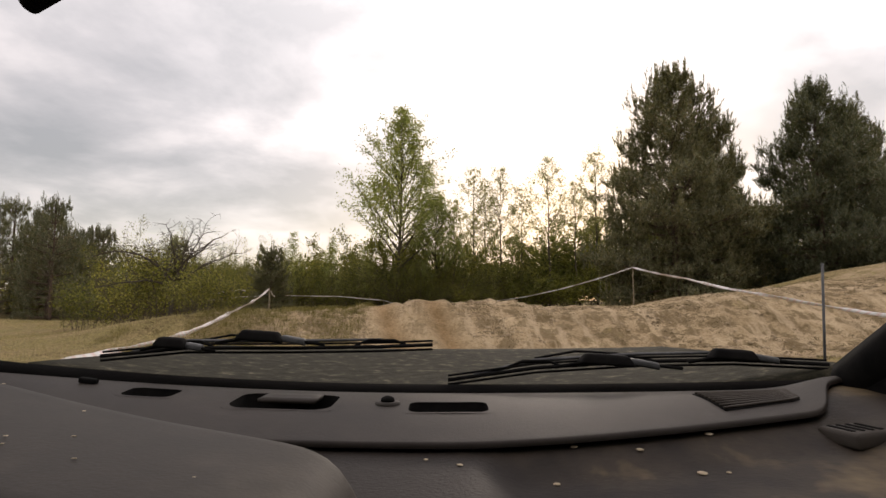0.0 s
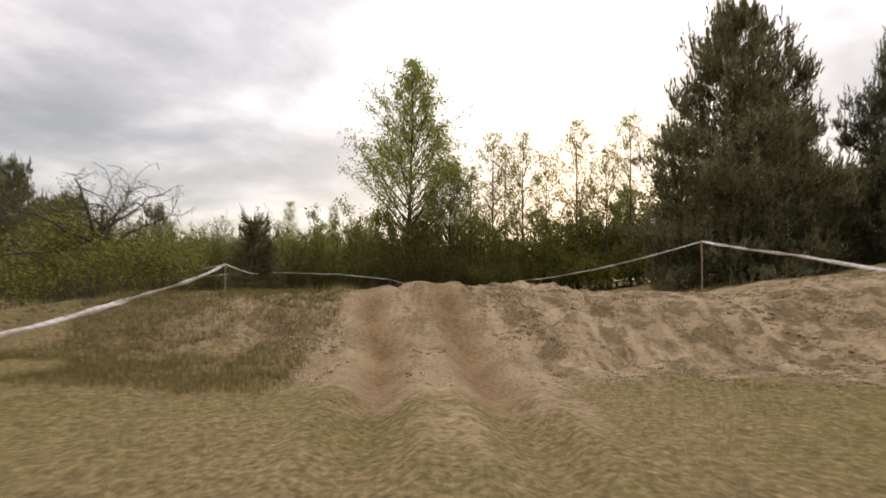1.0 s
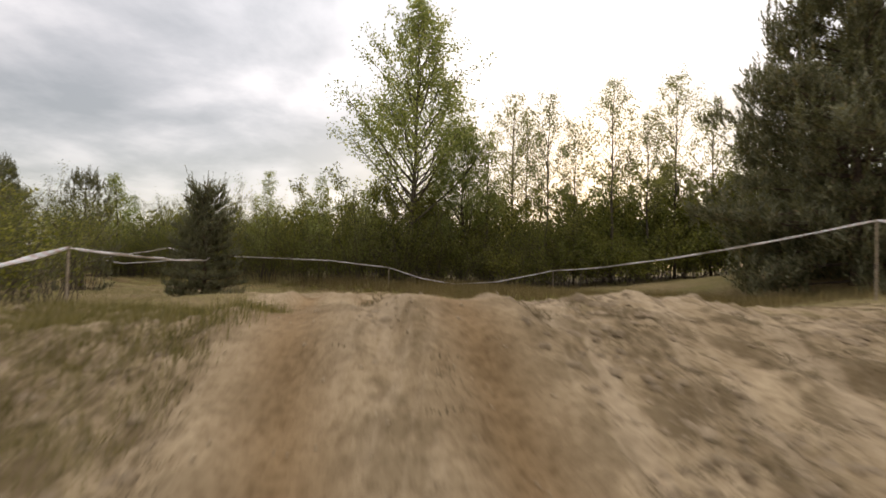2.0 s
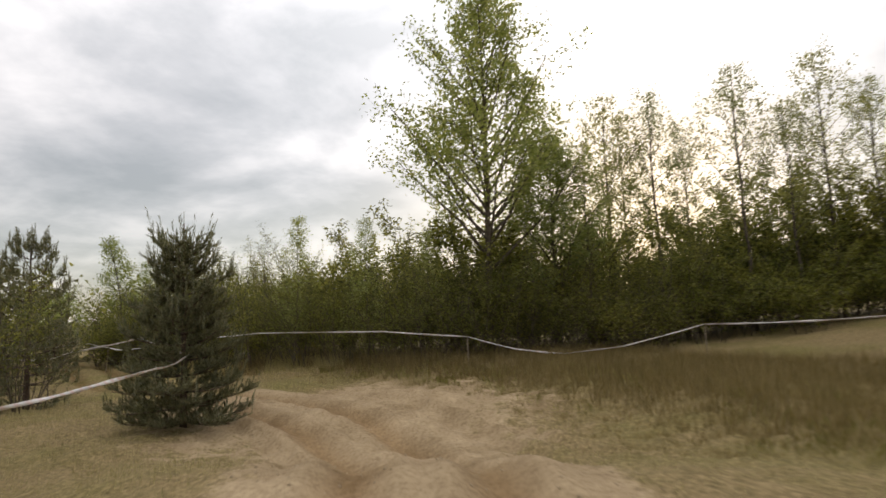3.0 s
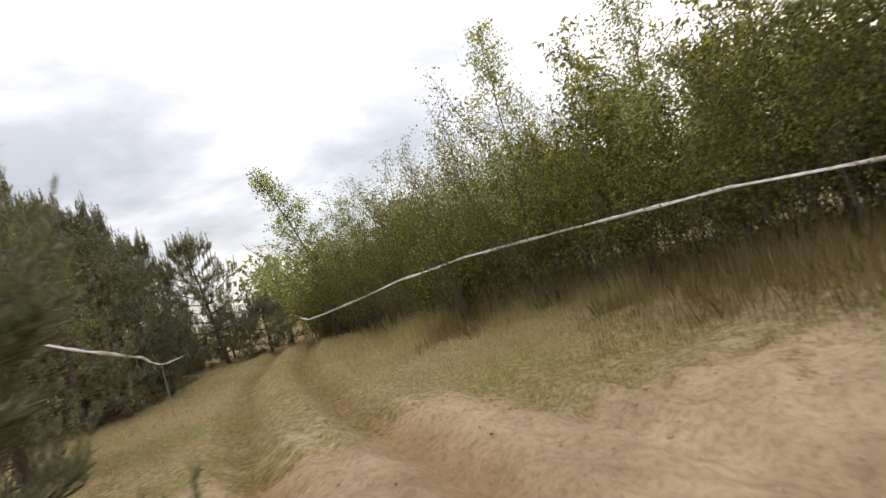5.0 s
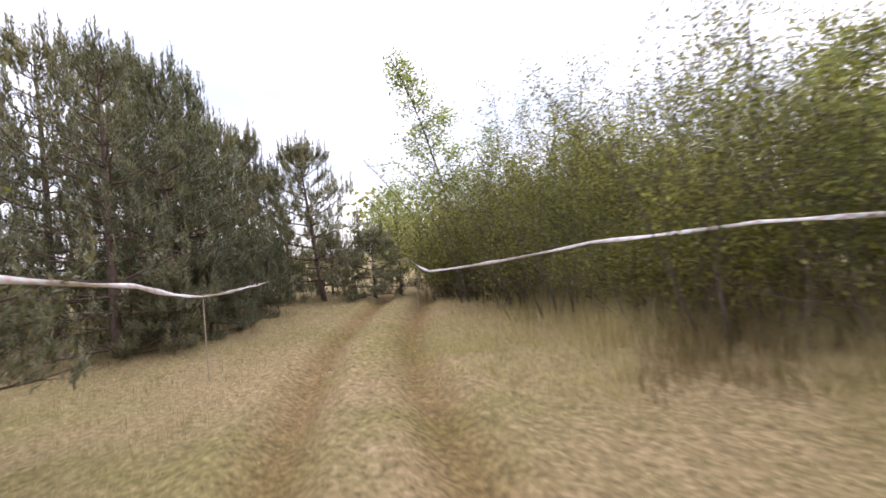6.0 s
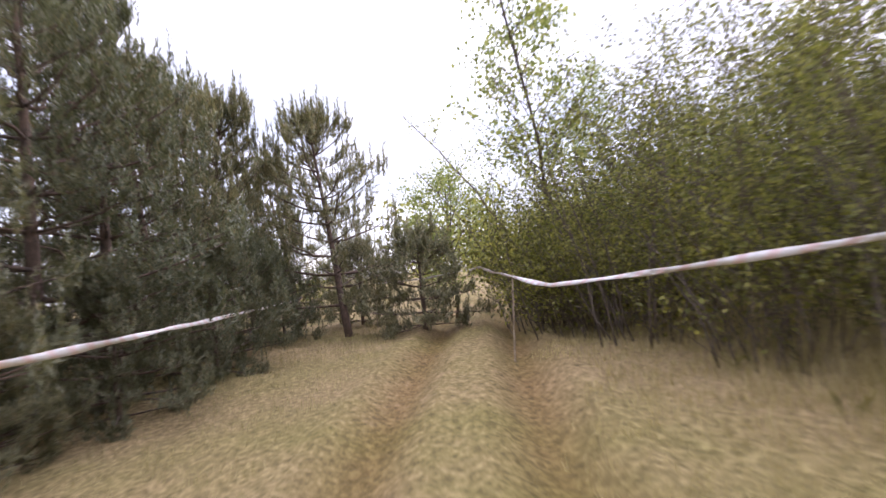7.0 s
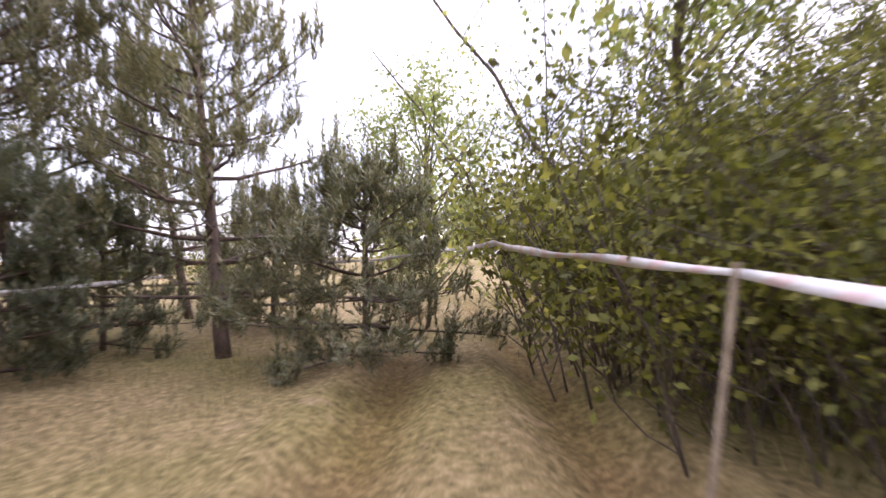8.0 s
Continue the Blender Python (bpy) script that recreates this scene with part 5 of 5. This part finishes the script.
def tapered_block(name, size, at, mat, parent, turn=(0, 0, 0), top=0.72):
    """A moulded cap: narrower above, with rounded edges."""
    bm = bmesh.new()
    bmesh.ops.create_cube(bm, size=1.0)
    bmesh.ops.scale(bm, vec=size, verts=bm.verts)
    for v in bm.verts:
        if v.co.z > 0:
            v.co.x *= top
            v.co.y *= top
    bmesh.ops.bevel(bm, geom=list(bm.edges), offset=min(size) * 0.28, segments=3, affect="EDGES", profile=0.5)
    bmesh.ops.transform(bm, matrix=pose(*at, *turn), verts=bm.verts)
    return part(name, bm, mat, parent, smooth=True)


def wiper(car, pts, caps):
    """A parked wiper: a blade of two rails with its rubber, a sprung arm above it, pivot caps and yokes."""
    w = new("wiper")
    w.parent = car
    p = np.array(pts, float)
    rod("blade", p, [0.0040] * len(p), M_BLACK, w, "", 6)
    rod("back_rail", p + (0, 0.006, 0.0075), [0.0022] * len(p), M_BLACK, w, "", 5)
    rod("rubber", p - (0, 0, 0.0085), [0.0026] * len(p), M_BLACK, w, "", 4)
    q = p[1:-1] + (0, 0.012, 0.013)
    rod("arm", np.concatenate([[p[0] + (0.05, 0.02, 0.006)], q]), np.linspace(0.0050, 0.0030, len(q) + 1), M_METAL, w, "worn grey wiper arm", 6)
    mid = (p[1] + p[2]) / 2
    rod("washer_hose", [mid + (-0.10, 0.016, 0.010), mid + (-0.02, 0.018, 0.024), mid + (0.06, 0.018, 0.020), mid + (0.13, 0.014, 0.008)], [0.0024] * 4, M_BLACK, w, "", 5)
    for k in (1, 3):
        c = p[k]
        rod("yoke", [c + (-0.055, 0.004, 0.001), c + (-0.025, 0.006, 0.012), c + (0.025, 0.006, 0.012), c + (0.055, 0.004, 0.001)], [0.0022, 0.0034, 0.0034, 0.0022], M_BLACK, w, "", 5)
    for x, y, z, wd in caps:
        tapered_block("hinge_cap", (wd, 0.034, 0.020), (x, y, z - 0.002), M_BLACK, w, (0, 4, 0))
        tapered_block("hinge_link", (wd * 0.55, 0.018, 0.013), (x + wd * 0.66, y + 0.004, z - 0.010), M_METAL, w, (0, 10, 0), 0.85)
        rod("spring", [(x - wd * 0.9, y, z - 0.016), (x - wd * 0.3, y, z - 0.006), (x + wd * 0.3, y, z - 0.006), (x + wd * 1.3, y, z - 0.018)], [0.0035] * 4, M_BLACK, w, "", 5)


def build_car():
    car = new("off_road_car")
    tagged(car, "muddy olive off-road car with dark dashboard, standing on dry turf", "car")
    build_dashboard(car)
    wiper(car, [(-0.66, 1.07, 1.190), (-0.50, 1.08, 1.205), (-0.30, 1.085, 1.205), (-0.12, 1.085, 1.208), (-0.02, 1.085, 1.212)], [(-0.52, 1.06, 1.219, 0.065), (-0.35, 1.06, 1.232, 0.095)])
    wiper(car, [(0.01, 1.06, 1.148), (0.18, 1.07, 1.170), (0.38, 1.075, 1.182), (0.56, 1.07, 1.186), (0.73, 1.05, 1.180)], [(0.31, 1.05, 1.190, 0.11), (0.55, 1.05, 1.200, 0.095)])
    # bonnet, wings, grille
    rows = []
    for v in np.linspace(0, 1, 16):
        y = 1.07 + v * 1.15
        rows.append([(x, y - 0.04 * (x / 0.77) ** 2, 1.092 + 0.036 * v - 0.05 * max(0, v - 0.85) / 0.15 + 0.075 * (x / 0.7) ** 2 * (1 - v)) for x in np.linspace(-0.77, 0.77, 36)])
    sheet("bonnet", rows, M_PAINT, car, 0.02, "dusty olive-grey bonnet spattered with mud")
    for s in (-1, 1):
        box("wing", (0.14, 1.25, 0.36), (s * 0.78, 1.62, 0.84), M_PAINT, car, "", 0.05)
        box("door", (0.06, 1.05, 0.62), (s * 0.80, 0.45, 0.78), M_PAINT, car, "", 0.03)
        box("rear_side", (0.07, 1.35, 0.62), (s * 0.80, -0.78, 0.78), M_PAINT, car, "", 0.03)
        box("sill", (0.10, 2.4, 0.10), (s * 0.78, -0.15, 0.43), M_BLACK, car, "", 0.03)
        # pillars
        d = 0.012 if s > 0 else -0.12
        rod("windscreen_pillar", [(s * 0.715 + d, 1.00, 1.085), (s * 0.70 + d, 0.95, 1.162), (s * 0.695 + d, 0.82, 1.242), (s * 0.68 + d, 0.36, 1.72)], (0.045, 0.045, 0.045, 0.05), M_BLACK, car, "black windscreen pillar", 10)
        rod("door_pillar", [(s * 0.80, -0.12, 1.05), (s * 0.72, -0.16, 1.72)], (0.045, 0.040), M_PAINT, car, "", 10)
        rod("rear_pillar", [(s * 0.80, -1.42, 1.05), (s * 0.72, -1.36, 1.72)], (0.06, 0.05), M_PAINT, car, "", 10)
        box("headlight", (0.17, 0.05, 0.13), (s * 0.60, 2.26, 0.90), M_METAL, car, "", 0.02)
        box("dashboard_end", (0.11, 0.40, 0.16), (0.735 if s > 0 else -0.86, 0.74, 1.14), M_BLACK, car, "", 0.03)
    vent = new("side_vent")
    vent.parent = car
    y, z = lower_point(0.535, 0.10)
    tapered_block("vent_frame", (0.075, 0.060, 0.020), (0.537, y, z + 0.004), M_COWL, vent, (0, 0, 18), 0.9)
    for k in range(4):
        box("vent_slot", (0.008, 0.036, 0.006), (0.515 + 0.015 * k, y - 0.004 + 0.004 * k, z + 0.0125), M_BLACK, vent, "", 0.002, (0, 0, 18))
    box("front_panel", (1.50, 0.06, 0.34), (0, 2.24, 0.84), M_PAINT, car, "", 0.02)
    box("bumper", (1.62, 0.16, 0.16), (0, 2.34, 0.60), M_BLACK, car, "", 0.04)
    box("rear_bumper", (1.62, 0.16, 0.16), (0, -1.56, 0.56), M_BLACK, car, "", 0.04)
    box("tailgate", (1.50, 0.06, 0.66), (0, -1.46, 0.80), M_PAINT, car, "", 0.02)
    box("floor_pan", (1.52, 3.3, 0.06), (0, 0.15, 0.48), M_BLACK, car, "", 0.02)
    rows = [[(x, y, 1.78 - 0.05 * (x / 0.7) ** 2 - 0.04 * max(0, (y + 0.1) / 0.5) ** 2) for x in np.linspace(-0.70, 0.70, 12)] for y in np.linspace(0.36, -1.46, 14)]
    sheet("roof", rows, M_PAINT, car, 0.05)
    box("sun_visor", (0.13, 0.018, 0.13), (-0.341, 0.455, 1.636), M_BLACK, car, "", 0.006, (0, -32, 0))
    # short rod aerial on the wing
    rod("aerial", [(0.858, 1.25, 1.0), (0.861, 1.25, 1.18), (0.868, 1.25, 1.385)], (0.004, 0.003, 0.003), M_METAL, car, "thin grey rod aerial", 8)
    for x in (-0.70, 0.70):
        for y in (1.62, -0.98):
            wheel = new("wheel")
            wheel.parent = car
            wheel.location = (x, y, 0.345)
            prof = [(0.20, -0.10), (0.30, -0.115), (0.35, -0.10), (0.362, 0.0), (0.35, 0.10), (0.30, 0.115), (0.20, 0.10)]
            V, F = [], []
            for k in range(28):
                a = 2 * math.pi * k / 28
                for r, o in prof:
                    rr = r + (0.008 if r > 0.34 and k % 2 else 0)
                    V.append((o, rr * math.cos(a), rr * math.sin(a)))
            n = len(prof)
            for k in range(28):
                for j in range(n):
                    F.append((k * n + j, ((k + 1) % 28) * n + j, ((k + 1) % 28) * n + (j + 1) % n, k * n + (j + 1) % n))
            mesh_object("tyre", V, F, M_BLACK, wheel)
            rod("rim", [(-0.07, 0, 0), (-0.05, 0, 0), (0.05, 0, 0), (0.07, 0, 0)], (0.17, 0.21, 0.21, 0.17), M_METAL, wheel, "", 20)
    return car


car = build_car()
car.matrix_basis = pose(0, 0, height(0.7, 1.6))
